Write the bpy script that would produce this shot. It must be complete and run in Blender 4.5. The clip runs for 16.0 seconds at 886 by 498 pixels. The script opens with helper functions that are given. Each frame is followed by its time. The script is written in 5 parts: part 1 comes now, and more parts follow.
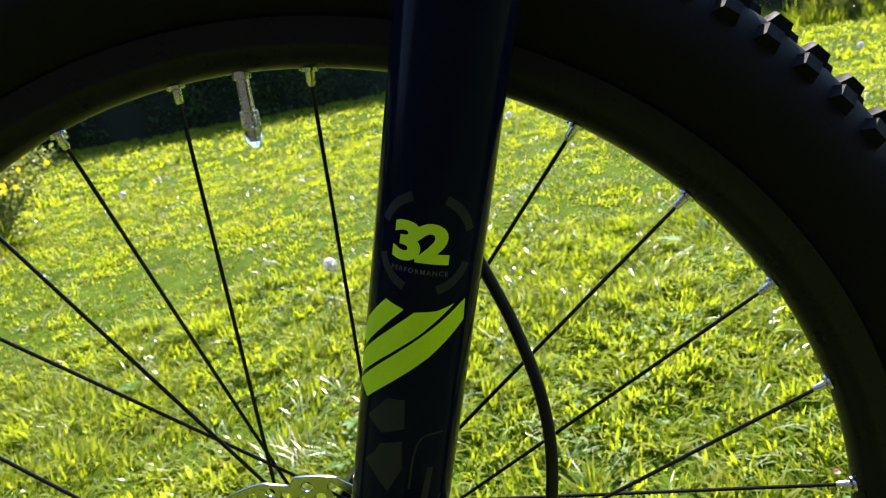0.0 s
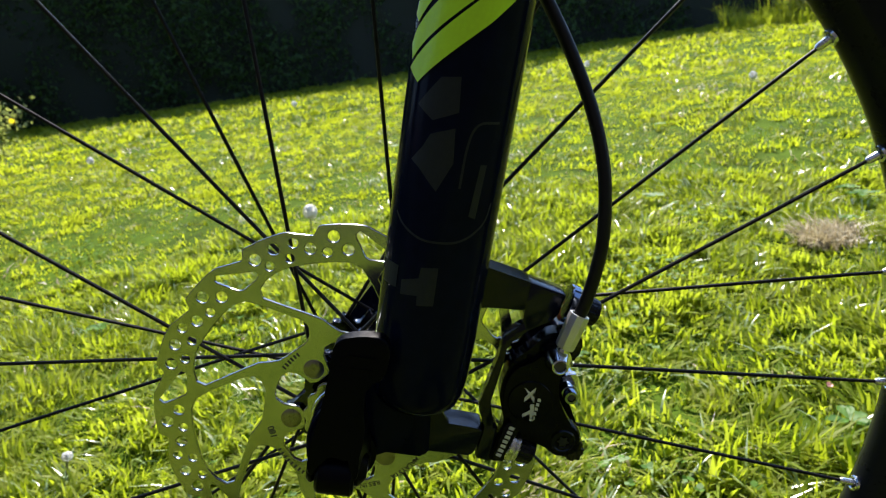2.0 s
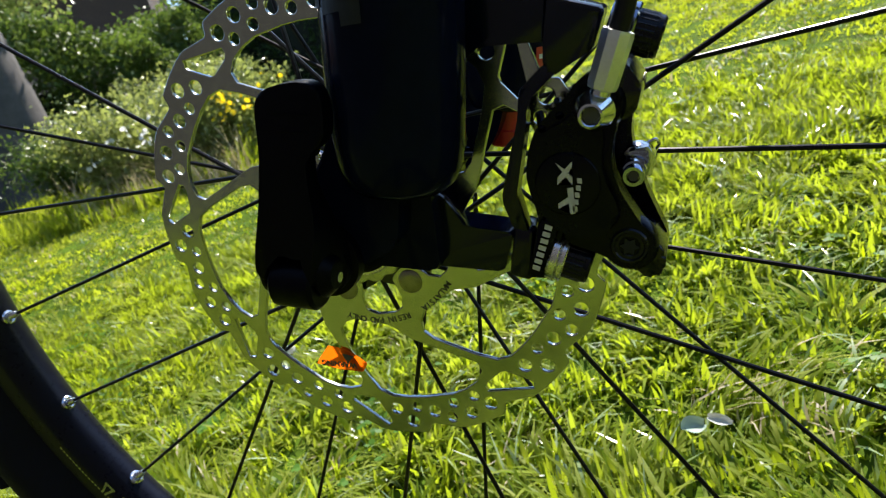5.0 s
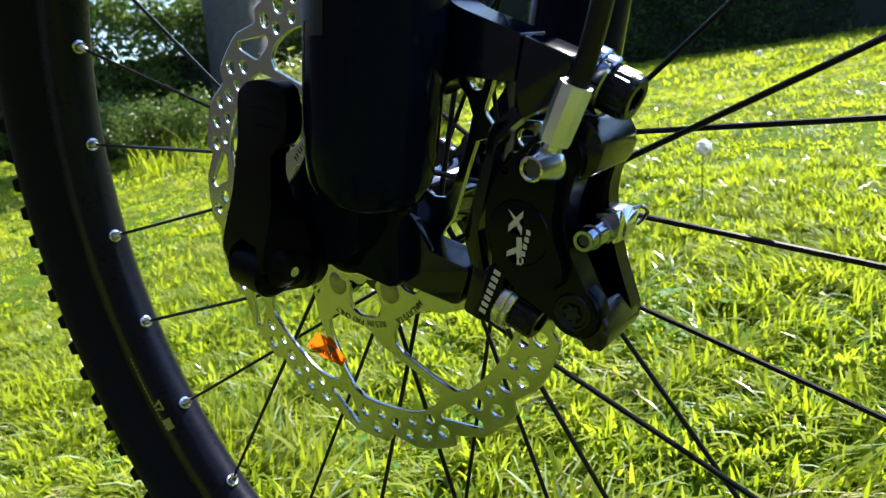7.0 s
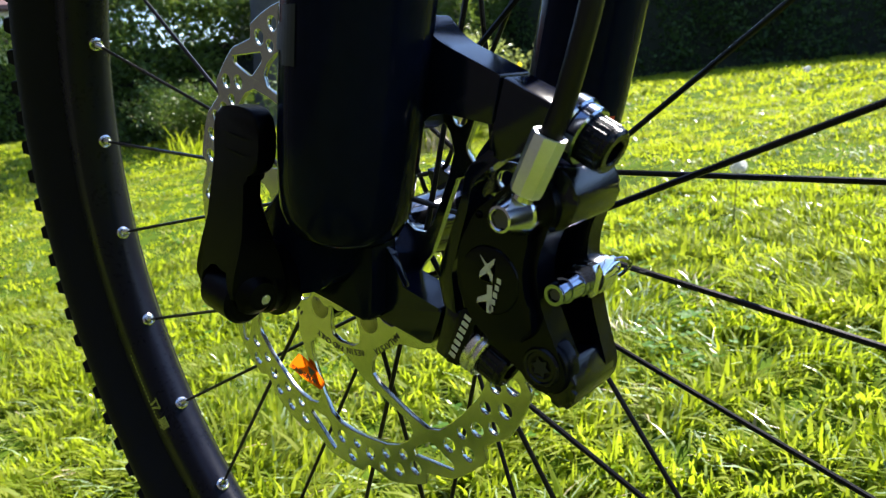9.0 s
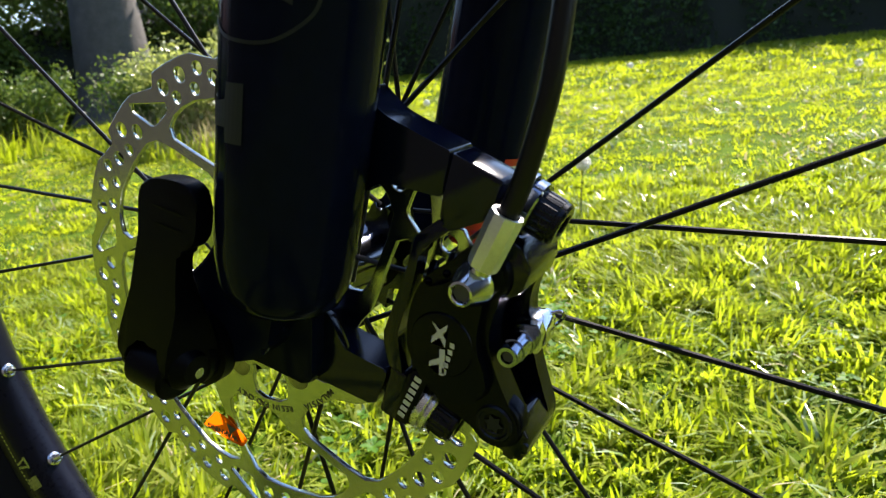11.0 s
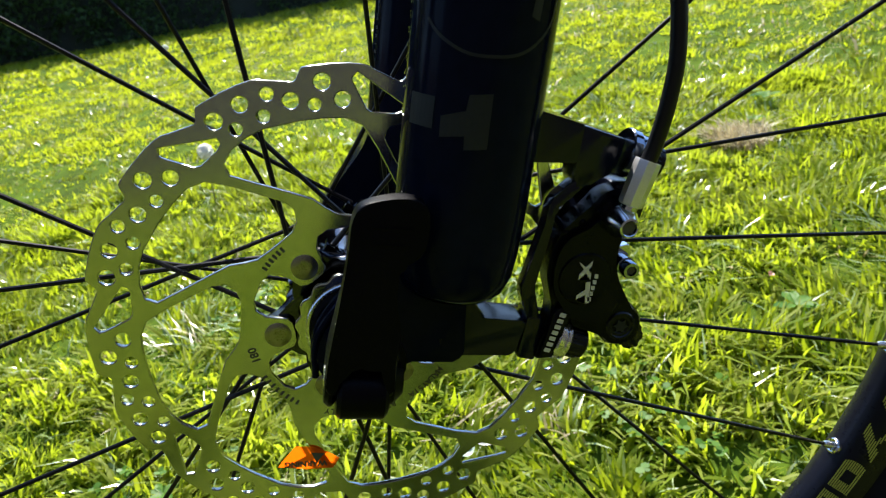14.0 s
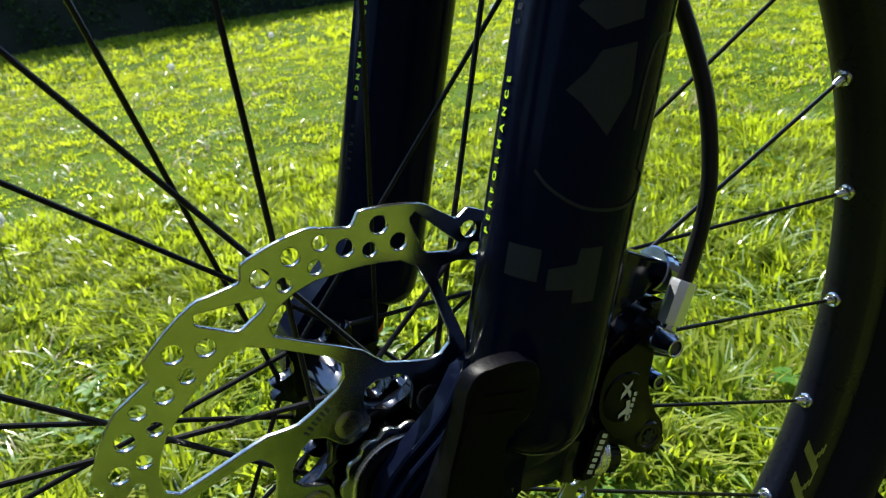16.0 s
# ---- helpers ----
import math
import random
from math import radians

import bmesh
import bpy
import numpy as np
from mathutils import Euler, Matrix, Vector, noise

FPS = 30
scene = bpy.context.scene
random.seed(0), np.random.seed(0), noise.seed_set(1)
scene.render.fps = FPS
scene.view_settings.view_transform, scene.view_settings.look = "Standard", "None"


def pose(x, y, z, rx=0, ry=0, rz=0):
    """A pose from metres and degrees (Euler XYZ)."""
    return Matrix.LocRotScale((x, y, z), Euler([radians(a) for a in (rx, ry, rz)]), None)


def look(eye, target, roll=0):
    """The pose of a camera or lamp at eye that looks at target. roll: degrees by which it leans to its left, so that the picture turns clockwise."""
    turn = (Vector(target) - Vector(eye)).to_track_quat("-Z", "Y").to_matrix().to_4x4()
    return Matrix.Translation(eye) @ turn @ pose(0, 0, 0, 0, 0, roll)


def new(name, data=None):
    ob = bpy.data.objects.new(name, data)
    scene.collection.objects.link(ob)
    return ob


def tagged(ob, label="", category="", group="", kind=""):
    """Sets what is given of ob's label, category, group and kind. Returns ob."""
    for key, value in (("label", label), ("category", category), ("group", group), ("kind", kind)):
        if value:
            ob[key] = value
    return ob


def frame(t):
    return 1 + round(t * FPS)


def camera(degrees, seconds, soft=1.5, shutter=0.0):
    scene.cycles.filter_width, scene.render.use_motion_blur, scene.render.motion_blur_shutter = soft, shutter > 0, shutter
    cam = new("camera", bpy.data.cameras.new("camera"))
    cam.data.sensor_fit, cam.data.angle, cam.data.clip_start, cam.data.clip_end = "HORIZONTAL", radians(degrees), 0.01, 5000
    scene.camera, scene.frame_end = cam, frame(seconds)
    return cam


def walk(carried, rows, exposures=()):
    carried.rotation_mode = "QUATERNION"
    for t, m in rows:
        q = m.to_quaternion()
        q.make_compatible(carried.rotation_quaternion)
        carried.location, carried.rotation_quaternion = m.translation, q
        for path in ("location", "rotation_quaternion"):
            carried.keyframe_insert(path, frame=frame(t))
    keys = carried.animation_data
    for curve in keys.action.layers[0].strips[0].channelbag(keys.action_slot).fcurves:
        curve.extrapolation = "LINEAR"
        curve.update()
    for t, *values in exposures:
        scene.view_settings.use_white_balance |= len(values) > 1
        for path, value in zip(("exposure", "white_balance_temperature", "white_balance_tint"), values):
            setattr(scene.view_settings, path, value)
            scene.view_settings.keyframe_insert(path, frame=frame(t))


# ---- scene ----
cam = camera(65.67, 16.0, soft=1.15)
cam.data.dof.use_dof, cam.data.dof.focus_distance, cam.data.dof.aperture_fstop = True, 0.26, 28.0
PATH = [
    (0.00, (0.1117, -0.2740, 0.6117), (0.0342, 0.6856, 0.3414), -10.17),
    (0.50, (0.0969, -0.2768, 0.5933), (0.0313, 0.6864, 0.3330), -11.07),
    (1.00, (0.0832, -0.2782, 0.5690), (0.0370, 0.6882, 0.3162), -10.11),
    (1.50, (0.0773, -0.2822, 0.5405), (0.0246, 0.6848, 0.2911), -10.02),
    (2.00, (0.0630, -0.2836, 0.5016), (0.0292, 0.6762, 0.2230), -8.09),
    (2.50, (0.0639, -0.2767, 0.4736), (0.0105, 0.6786, 0.1826), -9.01),
    (3.00, (0.0641, -0.2681, 0.4480), (-0.0221, 0.6812, 0.1457), -9.35),
    (3.50, (0.0832, -0.2581, 0.4310), (-0.1399, 0.6729, 0.1420), -10.27),
    (4.00, (0.1016, -0.2379, 0.4129), (-0.1955, 0.6718, 0.1228), -16.54),
    (4.20, (0.1084, -0.2277, 0.4095), (-0.2023, 0.6713, 0.1010), -22.97),
    (4.60, (0.1186, -0.2194, 0.4057), (-0.2401, 0.6649, 0.1083), -20.87),
    (5.25, (0.1382, -0.2032, 0.3985), (-0.3118, 0.6460, 0.1248), -16.80),
    (6.30, (0.1680, -0.1787, 0.3875), (-0.4118, 0.6020, 0.1544), -10.63),
    (6.50, (0.1707, -0.1781, 0.3893), (-0.4186, 0.5948, 0.1539), -9.34),
    (7.00, (0.1856, -0.1739, 0.3947), (-0.4374, 0.5719, 0.1588), -8.62),
    (7.50, (0.1919, -0.1687, 0.3902), (-0.4512, 0.5598, 0.1543), -7.53),
    (8.00, (0.1898, -0.1562, 0.3906), (-0.4789, 0.5517, 0.1634), -6.49),
    (8.20, (0.1904, -0.1541, 0.3947), (-0.4744, 0.5573, 0.1668), -7.35),
    (9.25, (0.1943, -0.1547, 0.4035), (-0.4619, 0.5621, 0.1676), -5.05),
    (10.30, (0.1982, -0.1552, 0.4123), (-0.4493, 0.5668, 0.1684), -2.74),
    (10.50, (0.1917, -0.1569, 0.4154), (-0.4092, 0.6046, 0.1727), -2.02),
    (11.00, (0.1723, -0.1676, 0.4265), (-0.3079, 0.6682, 0.1604), -5.38),
    (11.50, (0.1553, -0.1753, 0.4326), (-0.2097, 0.7094, 0.1426), -6.70),
    (12.00, (0.1349, -0.1820, 0.4413), (-0.0979, 0.7346, 0.1163), -6.62),
    (12.50, (0.1169, -0.1913, 0.4521), (-0.0241, 0.7357, 0.1046), -8.81),
    (13.00, (0.0792, -0.2119, 0.4602), (0.0366, 0.7233, 0.1088), -9.67),
    (13.50, (0.0375, -0.2270, 0.4601), (0.1241, 0.7021, 0.1007), -9.17),
    (14.00, (0.0113, -0.2249, 0.4585), (0.1129, 0.6959, 0.0821), -10.14),
    (14.50, (-0.0171, -0.2229, 0.4447), (0.1265, 0.6946, 0.0739), -8.34),
    (15.00, (-0.0439, -0.2194, 0.4420), (0.1908, 0.6916, 0.1028), -7.09),
    (15.50, (-0.0609, -0.2073, 0.4464), (0.2390, 0.6885, 0.1185), -5.07),
    (16.00, (-0.0528, -0.1767, 0.4949), (0.3291, 0.6709, 0.1264), -7.48),
]
walk(cam, [(t, look(eye, target, roll)) for t, eye, target, roll in PATH],
     [(0.0, 1.97, 6650, 16), (1.5, 1.72, 6550, 15), (2.5, 1.57, 6500, 15), (4.0, 1.48, 6550, 14), (6.5, 1.94, 6350, 12), (8.0, 2.01, 6250, 13), (10.5, 2.00, 6850, 15), (12.5, 1.96, 6800, 14), (14.5, 1.74, 6500, 10), (16.0, 1.67, 6400, 8)])

# ---------------------------------------------------------------- light
SUN_AZ, SUN_EL = radians(4), radians(47)
world = bpy.data.worlds.new("sky")
scene.world = world
world.use_nodes = True
wn = world.node_tree.nodes
sky = wn.new("ShaderNodeTexSky")
sky.sky_type = "NISHITA"
sky.sun_disc = False
sky.sun_elevation = SUN_EL
sky.sun_rotation = SUN_AZ
sky.air_density, sky.dust_density, sky.ozone_density = 1.0, 0.1, 3.0
wn["Background"].inputs[1].default_value = 0.105
world.node_tree.links.new(sky.outputs[0], wn["Background"].inputs[0])
sun = new("sun", bpy.data.lights.new("sun", "SUN"))
sun.data.energy, sun.data.angle, sun.data.color = 4.3, radians(0.53), (1.0, 0.95, 0.86)
to_sun = Vector((math.sin(SUN_AZ) * math.cos(SUN_EL), math.cos(SUN_AZ) * math.cos(SUN_EL), math.sin(SUN_EL)))
sun.matrix_world = look(to_sun * 40, (0, 0, 0))

# ---------------------------------------------------------------- materials


def material(name, colour, rough=0.5, metal=0.0, vary=0.15, scale=60.0, bump=0.0, bump_scale=300.0, coat=0.0, spec=0.5, aniso=0.0):
    """Principled surface with two scales of colour and roughness variation and a fine relief, in object space."""
    m = bpy.data.materials.new(name)
    m.use_nodes = True
    nt = m.node_tree
    b = nt.nodes["Principled BSDF"]
    b.inputs["Metallic"].default_value = metal
    b.inputs["Coat Weight"].default_value = coat
    b.inputs["Coat Roughness"].default_value = 0.08
    b.inputs["Specular IOR Level"].default_value = spec
    b.inputs["Anisotropic"].default_value = aniso
    tc = nt.nodes.new("ShaderNodeTexCoord")
    n1 = nt.nodes.new("ShaderNodeTexNoise")
    n1.inputs["Scale"].default_value = scale
    n1.inputs["Detail"].default_value = 6
    n2 = nt.nodes.new("ShaderNodeTexNoise")
    n2.inputs["Scale"].default_value = scale * 9
    n2.inputs["Detail"].default_value = 3
    nt.links.new(tc.outputs["Object"], n1.inputs["Vector"])
    nt.links.new(tc.outputs["Object"], n2.inputs["Vector"])
    add = nt.nodes.new("ShaderNodeMath")
    add.operation = "ADD"
    nt.links.new(n1.outputs["Fac"], add.inputs[0])
    nt.links.new(n2.outputs["Fac"], add.inputs[1])
    mr = nt.nodes.new("ShaderNodeMapRange")
    mr.inputs["From Min"].default_value, mr.inputs["From Max"].default_value = 0.6, 1.4
    mr.inputs["To Min"].default_value, mr.inputs["To Max"].default_value = 1 - vary, 1 + vary
    nt.links.new(add.outputs[0], mr.inputs["Value"])
    mul = nt.nodes.new("ShaderNodeMix")
    mul.data_type, mul.blend_type = "RGBA", "MULTIPLY"
    mul.inputs["Factor"].default_value = 1
    mul.inputs["A"].default_value = (*colour, 1)
    nt.links.new(mr.outputs["Result"], mul.inputs["B"])
    nt.links.new(mul.outputs["Result"], b.inputs["Base Color"])
    rr = nt.nodes.new("ShaderNodeMapRange")
    rr.inputs["From Min"].default_value, rr.inputs["From Max"].default_value = 0.6, 1.4
    rr.inputs["To Min"].default_value, rr.inputs["To Max"].default_value = max(0.02, rough * 0.8), min(1, rough * 1.2)
    nt.links.new(add.outputs[0], rr.inputs["Value"])
    nt.links.new(rr.outputs["Result"], b.inputs["Roughness"])
    if bump:
        n3 = nt.nodes.new("ShaderNodeTexNoise")
        n3.inputs["Scale"].default_value = bump_scale
        n3.inputs["Detail"].default_value = 4
        nt.links.new(tc.outputs["Object"], n3.inputs["Vector"])
        bp = nt.nodes.new("ShaderNodeBump")
        bp.inputs["Strength"].default_value = bump
        bp.inputs["Distance"].default_value = 0.0005
        nt.links.new(n3.outputs["Fac"], bp.inputs["Height"])
        nt.links.new(bp.outputs["Normal"], b.inputs["Normal"])
    return m


def leafy(name, dark, light, through_colour, share, rough=0.45, patch=1.2, dry=None, gloss=0.22):
    """Thin leaf or blade: a reflecting and a light-passing share, varied leaf by leaf and in patches over the ground."""
    m = bpy.data.materials.new(name)
    m.use_nodes = True
    nt = m.node_tree
    b = nt.nodes["Principled BSDF"]
    out = nt.nodes["Material Output"]
    geo = nt.nodes.new("ShaderNodeNewGeometry")
    ramp = nt.nodes.new("ShaderNodeValToRGB")
    ramp.color_ramp.elements[0].color, ramp.color_ramp.elements[1].color = (*dark, 1), (*light, 1)
    if dry:
        e = ramp.color_ramp.elements.new(0.995)
        e.color = (*dry, 1)
        ramp.color_ramp.elements[1].position = 0.95
    tc = nt.nodes.new("ShaderNodeTexCoord")
    n1 = nt.nodes.new("ShaderNodeTexNoise")
    n1.inputs["Scale"].default_value = patch
    n1.inputs["Detail"].default_value = 5
    nt.links.new(tc.outputs["Object"], n1.inputs["Vector"])
    mix = nt.nodes.new("ShaderNodeMath")
    mix.operation = "MULTIPLY_ADD"
    mix.inputs[1].default_value = 0.62
    sub = nt.nodes.new("ShaderNodeMapRange")
    sub.inputs["From Min"].default_value, sub.inputs["From Max"].default_value = 0.3, 0.7
    sub.inputs["To Max"].default_value = 0.48
    nt.links.new(n1.outputs["Fac"], sub.inputs["Value"])
    nt.links.new(geo.outputs["Random Per Island"], mix.inputs[0])
    nt.links.new(sub.outputs["Result"], mix.inputs[2])
    nt.links.new(mix.outputs[0], ramp.inputs["Fac"])
    nt.links.new(ramp.outputs["Color"], b.inputs["Base Color"])
    b.inputs["Roughness"].default_value = rough
    b.inputs["Specular IOR Level"].default_value = gloss
    tr = nt.nodes.new("ShaderNodeBsdfTranslucent")
    tint = nt.nodes.new("ShaderNodeMix")
    tint.data_type, tint.blend_type = "RGBA", "MIX"
    tint.inputs["Factor"].default_value = 0.6
    nt.links.new(ramp.outputs["Color"], tint.inputs["A"])
    tint.inputs["B"].default_value = (*through_colour, 1)
    nt.links.new(tint.outputs["Result"], tr.inputs["Color"])
    ms = nt.nodes.new("ShaderNodeMixShader")
    ms.inputs[0].default_value = share
    nt.links.new(b.outputs[0], ms.inputs[1])
    nt.links.new(tr.outputs[0], ms.inputs[2])
    nt.links.new(ms.outputs[0], out.inputs["Surface"])
    return m


FORK_BLACK = material("fork_black_paint", (0.0028, 0.0044, 0.0130), 0.14, vary=0.25, scale=25, coat=0.0, spec=0.04, bump=0.03, bump_scale=900)
CAST_BLACK = material("cast_black_paint", (0.0018, 0.0036, 0.0120), 0.16, vary=0.3, scale=60, spec=0.27, bump=0.03, bump_scale=1500)
DECAL_GREY = material("decal_dark_grey", (0.017, 0.019, 0.021), 0.4, spec=0.12, vary=0.12, scale=80)
DECAL_SMALL = material("decal_mid_grey", (0.07, 0.072, 0.075), 0.4, spec=0.15, vary=0.12, scale=80)
DECAL_LIME = material("decal_lime", (0.46, 0.72, 0.01), 0.35, vary=0.06, scale=80)
DECAL_WHITE = material("decal_white", (0.55, 0.56, 0.55), 0.4, vary=0.06, scale=200)
DECAL_RED = material("red_anodised", (0.42, 0.012, 0.012), 0.35, vary=0.1, scale=200)
LEVER_BLACK = material("lever_black_anodised", (0.0010, 0.0011, 0.0026), 0.34, vary=0.3, scale=120, spec=0.06, bump=0.2, bump_scale=2500)
CALIPER_GREY = material("caliper_dark_grey", (0.0013, 0.0018, 0.0050), 0.20, metal=0.0, spec=0.11, vary=0.3, scale=90, bump=0.12, bump_scale=1800)
BRIDGE_BLACK = material("caliper_gloss_black", (0.0016, 0.0022, 0.0060), 0.14, spec=0.36, vary=0.3, scale=90, bump=0.10, bump_scale=1800)
STEEL = material("brushed_stainless", (0.43, 0.45, 0.405), 0.19, metal=1.0, vary=0.14, scale=40, bump=0.03, bump_scale=2600, aniso=0.3)
RIVET = material("dull_steel", (0.25, 0.24, 0.205), 0.30, metal=1.0, vary=0.3, scale=260, bump=0.05, bump_scale=2200)
CHROME = material("chromed_steel", (0.55, 0.57, 0.60), 0.14, metal=1.0, vary=0.06, scale=150)
BLUE_CHROME = material("dark_chrome", (0.24, 0.28, 0.36), 0.12, metal=1.0, vary=0.08, scale=150)
ALLOY = material("silver_alloy", (0.62, 0.63, 0.64), 0.26, metal=1.0, vary=0.10, scale=150, bump=0.02, bump_scale=2000)
SATIN = material("satin_alloy", (0.74, 0.75, 0.77), 0.44, metal=1.0, vary=0.08, scale=150, bump=0.03, bump_scale=2000)
BOLT_BLACK = material("black_steel", (0.003, 0.004, 0.008), 0.20, spec=0.2, metal=0.0, vary=0.3, scale=200)
SPOKE_BLACK = material("black_spoke", (0.004, 0.004, 0.006), 0.30, spec=0.2, metal=0.0, vary=0.2, scale=200)
RUBBER = material("tyre_rubber", (0.0060, 0.0060, 0.0085), 0.75, spec=0.10, vary=0.35, scale=35, bump=0.35, bump_scale=1100)
RIM_BLACK = material("rim_black", (0.0040, 0.0046, 0.0095), 0.30, metal=0.0, spec=0.15, vary=0.2, scale=40, bump=0.06, bump_scale=900)
HOSE_BLACK = material("hose_black", (0.004, 0.004, 0.005), 0.38, spec=0.25, vary=0.2, scale=150, bump=0.1, bump_scale=1500)
HUB_BLACK = material("hub_black_gloss", (0.042, 0.045, 0.056), 0.14, metal=1.0, vary=0.2, scale=90)
HUB_GREY = material("hub_polished_grey", (0.10, 0.105, 0.125), 0.12, metal=1.0, vary=0.15, scale=90)
TYRE_PRINT = material("tyre_print_olive", (0.34, 0.35, 0.05), 0.6, vary=0.2, scale=300)
SOIL = material("lawn_soil", (0.050, 0.085, 0.008), 0.95, spec=0.02, vary=0.55, scale=6, bump=0.8, bump_scale=60)
BARK = material("bark", (0.070, 0.064, 0.060), 0.9, vary=0.5, scale=14, bump=1.0, bump_scale=60)
GRASS = leafy("grass_blade", (0.108, 0.192, 0.003), (0.222, 0.284, 0.007), (0.42, 0.52, 0.003), 0.60, 0.46, 6.0, dry=(0.33, 0.36, 0.07), gloss=0.08)
GRASS_FAR = leafy("grass_blade_far", (0.118, 0.204, 0.003), (0.228, 0.290, 0.007), (0.43, 0.52, 0.003), 0.62, 0.46, 2.6, dry=(0.36, 0.36, 0.07), gloss=0.14)
THATCH = leafy("dry_thatch", (0.26, 0.20, 0.10), (0.54, 0.47, 0.30), (0.46, 0.40, 0.20), 0.30, 0.45, 5, gloss=0.4)
# Sparkle on the lawn, put in as paler, bluer and glossier blades.
SHEEN = leafy("glint_blade", (0.15, 0.23, 0.06), (0.30, 0.37, 0.18), (0.40, 0.52, 0.10), 0.32, 0.30, 4, gloss=0.70)
HEDGE = leafy("hedge_leaf", (0.014, 0.034, 0.012), (0.055, 0.105, 0.030), (0.14, 0.24, 0.03), 0.20, 0.45, 1.1, gloss=0.14)
SHRUB = leafy("shrub_leaf", (0.026, 0.055, 0.014), (0.095, 0.150, 0.036), (0.24, 0.36, 0.04), 0.30, 0.4, 1.1)
BUSH = leafy("bush_leaf", (0.055, 0.095, 0.025), (0.27, 0.31, 0.13), (0.46, 0.52, 0.10), 0.46, 0.30, 1.6, gloss=0.6)
WEED = leafy("broad_leaf", (0.03, 0.10, 0.010), (0.09, 0.20, 0.02), (0.28, 0.48, 0.02), 0.42, 0.5, 3)
PETAL_YELLOW = leafy("yellow_petal", (0.78, 0.56, 0.01), (0.88, 0.68, 0.02), (0.95, 0.70, 0.02), 0.40, 0.6, 3)
PETAL_WHITE = leafy("white_fluff", (0.70, 0.70, 0.68), (0.85, 0.85, 0.83), (0.9, 0.9, 0.88), 0.45, 0.9, 3)
# Near-black stands in for shade inside the hedges and in the star socket.
INNER_SHADE = material("inner_shade", (0.010, 0.014, 0.006), 0.95, vary=0.5, scale=5)
STALK = material("stalk", (0.16, 0.17, 0.05), 0.6, vary=0.3, scale=60)
WALL_DARK = material("wall_dark", (0.014, 0.012, 0.011), 0.8, vary=0.4, scale=3, bump=0.5, bump_scale=40)
HOUSE_WHITE = material("white_render", (0.62, 0.64, 0.68), 0.8, spec=0.2, vary=0.08, scale=1.5, bump=0.2, bump_scale=30)
HOUSE_BROWN = material("brown_cladding", (0.060, 0.040, 0.034), 0.8, spec=0.2, vary=0.25, scale=2, bump=0.3, bump_scale=20)
ROOF_TILE = material("roof_tile", (0.115, 0.070, 0.066), 0.75, spec=0.2, vary=0.25, scale=3, bump=0.5, bump_scale=12)


def clear_plastic():
    m = bpy.data.materials.new("clear_plastic")
    m.use_nodes = True
    b = m.node_tree.nodes["Principled BSDF"]
    b.inputs["Base Color"].default_value = (0.95, 0.96, 0.96, 1)
    b.inputs["Transmission Weight"].default_value = 1.0
    b.inputs["Roughness"].default_value = 0.12
    b.inputs["IOR"].default_value = 1.45
    return m


def sticker_film():
    """Thin orange film that lets part of the light through."""
    m = bpy.data.materials.new("orange_film")
    m.use_nodes = True
    nt = m.node_tree
    b = nt.nodes["Principled BSDF"]
    b.inputs["Base Color"].default_value = (0.92, 0.13, 0.003, 1)
    b.inputs["Roughness"].default_value = 0.3
    tr = nt.nodes.new("ShaderNodeBsdfTranslucent")
    tr.inputs["Color"].default_value = (1.0, 0.15, 0.003, 1)
    ms = nt.nodes.new("ShaderNodeMixShader")
    ms.inputs[0].default_value = 0.70
    clear = nt.nodes.new("ShaderNodeBsdfTransparent")
    clear.inputs["Color"].default_value = (1.0, 0.18, 0.003, 1)
    mt = nt.nodes.new("ShaderNodeMixShader")
    mt.inputs[0].default_value = 0.06
    nt.links.new(b.outputs[0], ms.inputs[1])
    nt.links.new(tr.outputs[0], ms.inputs[2])
    nt.links.new(ms.outputs[0], mt.inputs[1])
    nt.links.new(clear.outputs[0], mt.inputs[2])
    nt.links.new(mt.outputs[0], nt.nodes["Material Output"].inputs["Surface"])
    return m


CLEAR, FILM = clear_plastic(), sticker_film()

# ---------------------------------------------------------------- building helpers


def part(name, bm, mat, parent=None, label="", smooth=True):
    """Links a bmesh (or a mesh) as one mesh object under a thing or a part."""
    if isinstance(bm, bpy.types.Mesh):
        me = bm
        me.name = name
    else:
        me = bpy.data.meshes.new(name)
        bmesh.ops.recalc_face_normals(bm, faces=bm.faces[:])
        bm.to_mesh(me)
        bm.free()
    if smooth:
        me.shade_smooth()
        me.set_sharp_from_angle(angle=radians(38))
    me.materials.clear()
    me.materials.append(mat)
    ob = new(name, me)
    ob.parent = parent
    if label:
        tagged(ob, label)
    return ob


def basis(axis):
    a = Vector(axis).normalized()
    u = a.orthogonal().normalized()
    return a, u, a.cross(u)


def lathe(bm, origin, axis, profile, seg=32, start=None, squash=1.0):
    """Turns a profile of (radius, height along axis) round an axis; a radius of 0 closes it."""
    o = Vector(origin)
    a, u, v = basis(axis)
    if start is not None:
        u = Vector(start).normalized()
        v = a.cross(u)
    rings = []
    for r, h in profile:
        if r <= 1e-7:
            rings.append([bm.verts.new(o + a * h)])
        else:
            rings.append([bm.verts.new(o + a * h + (u * math.cos(2 * math.pi * i / seg) + v * squash * math.sin(2 * math.pi * i / seg)) * r) for i in range(seg)])
    for p, q in zip(rings, rings[1:]):
        for i in range(seg):
            j = (i + 1) % seg
            c = [p[i % len(p)], p[j % len(p)], q[j % len(q)], q[i % len(q)]]
            f = []
            for w in c:
                if w not in f:
                    f.append(w)
            if len(f) > 2:
                bm.faces.new(f)
    return bm


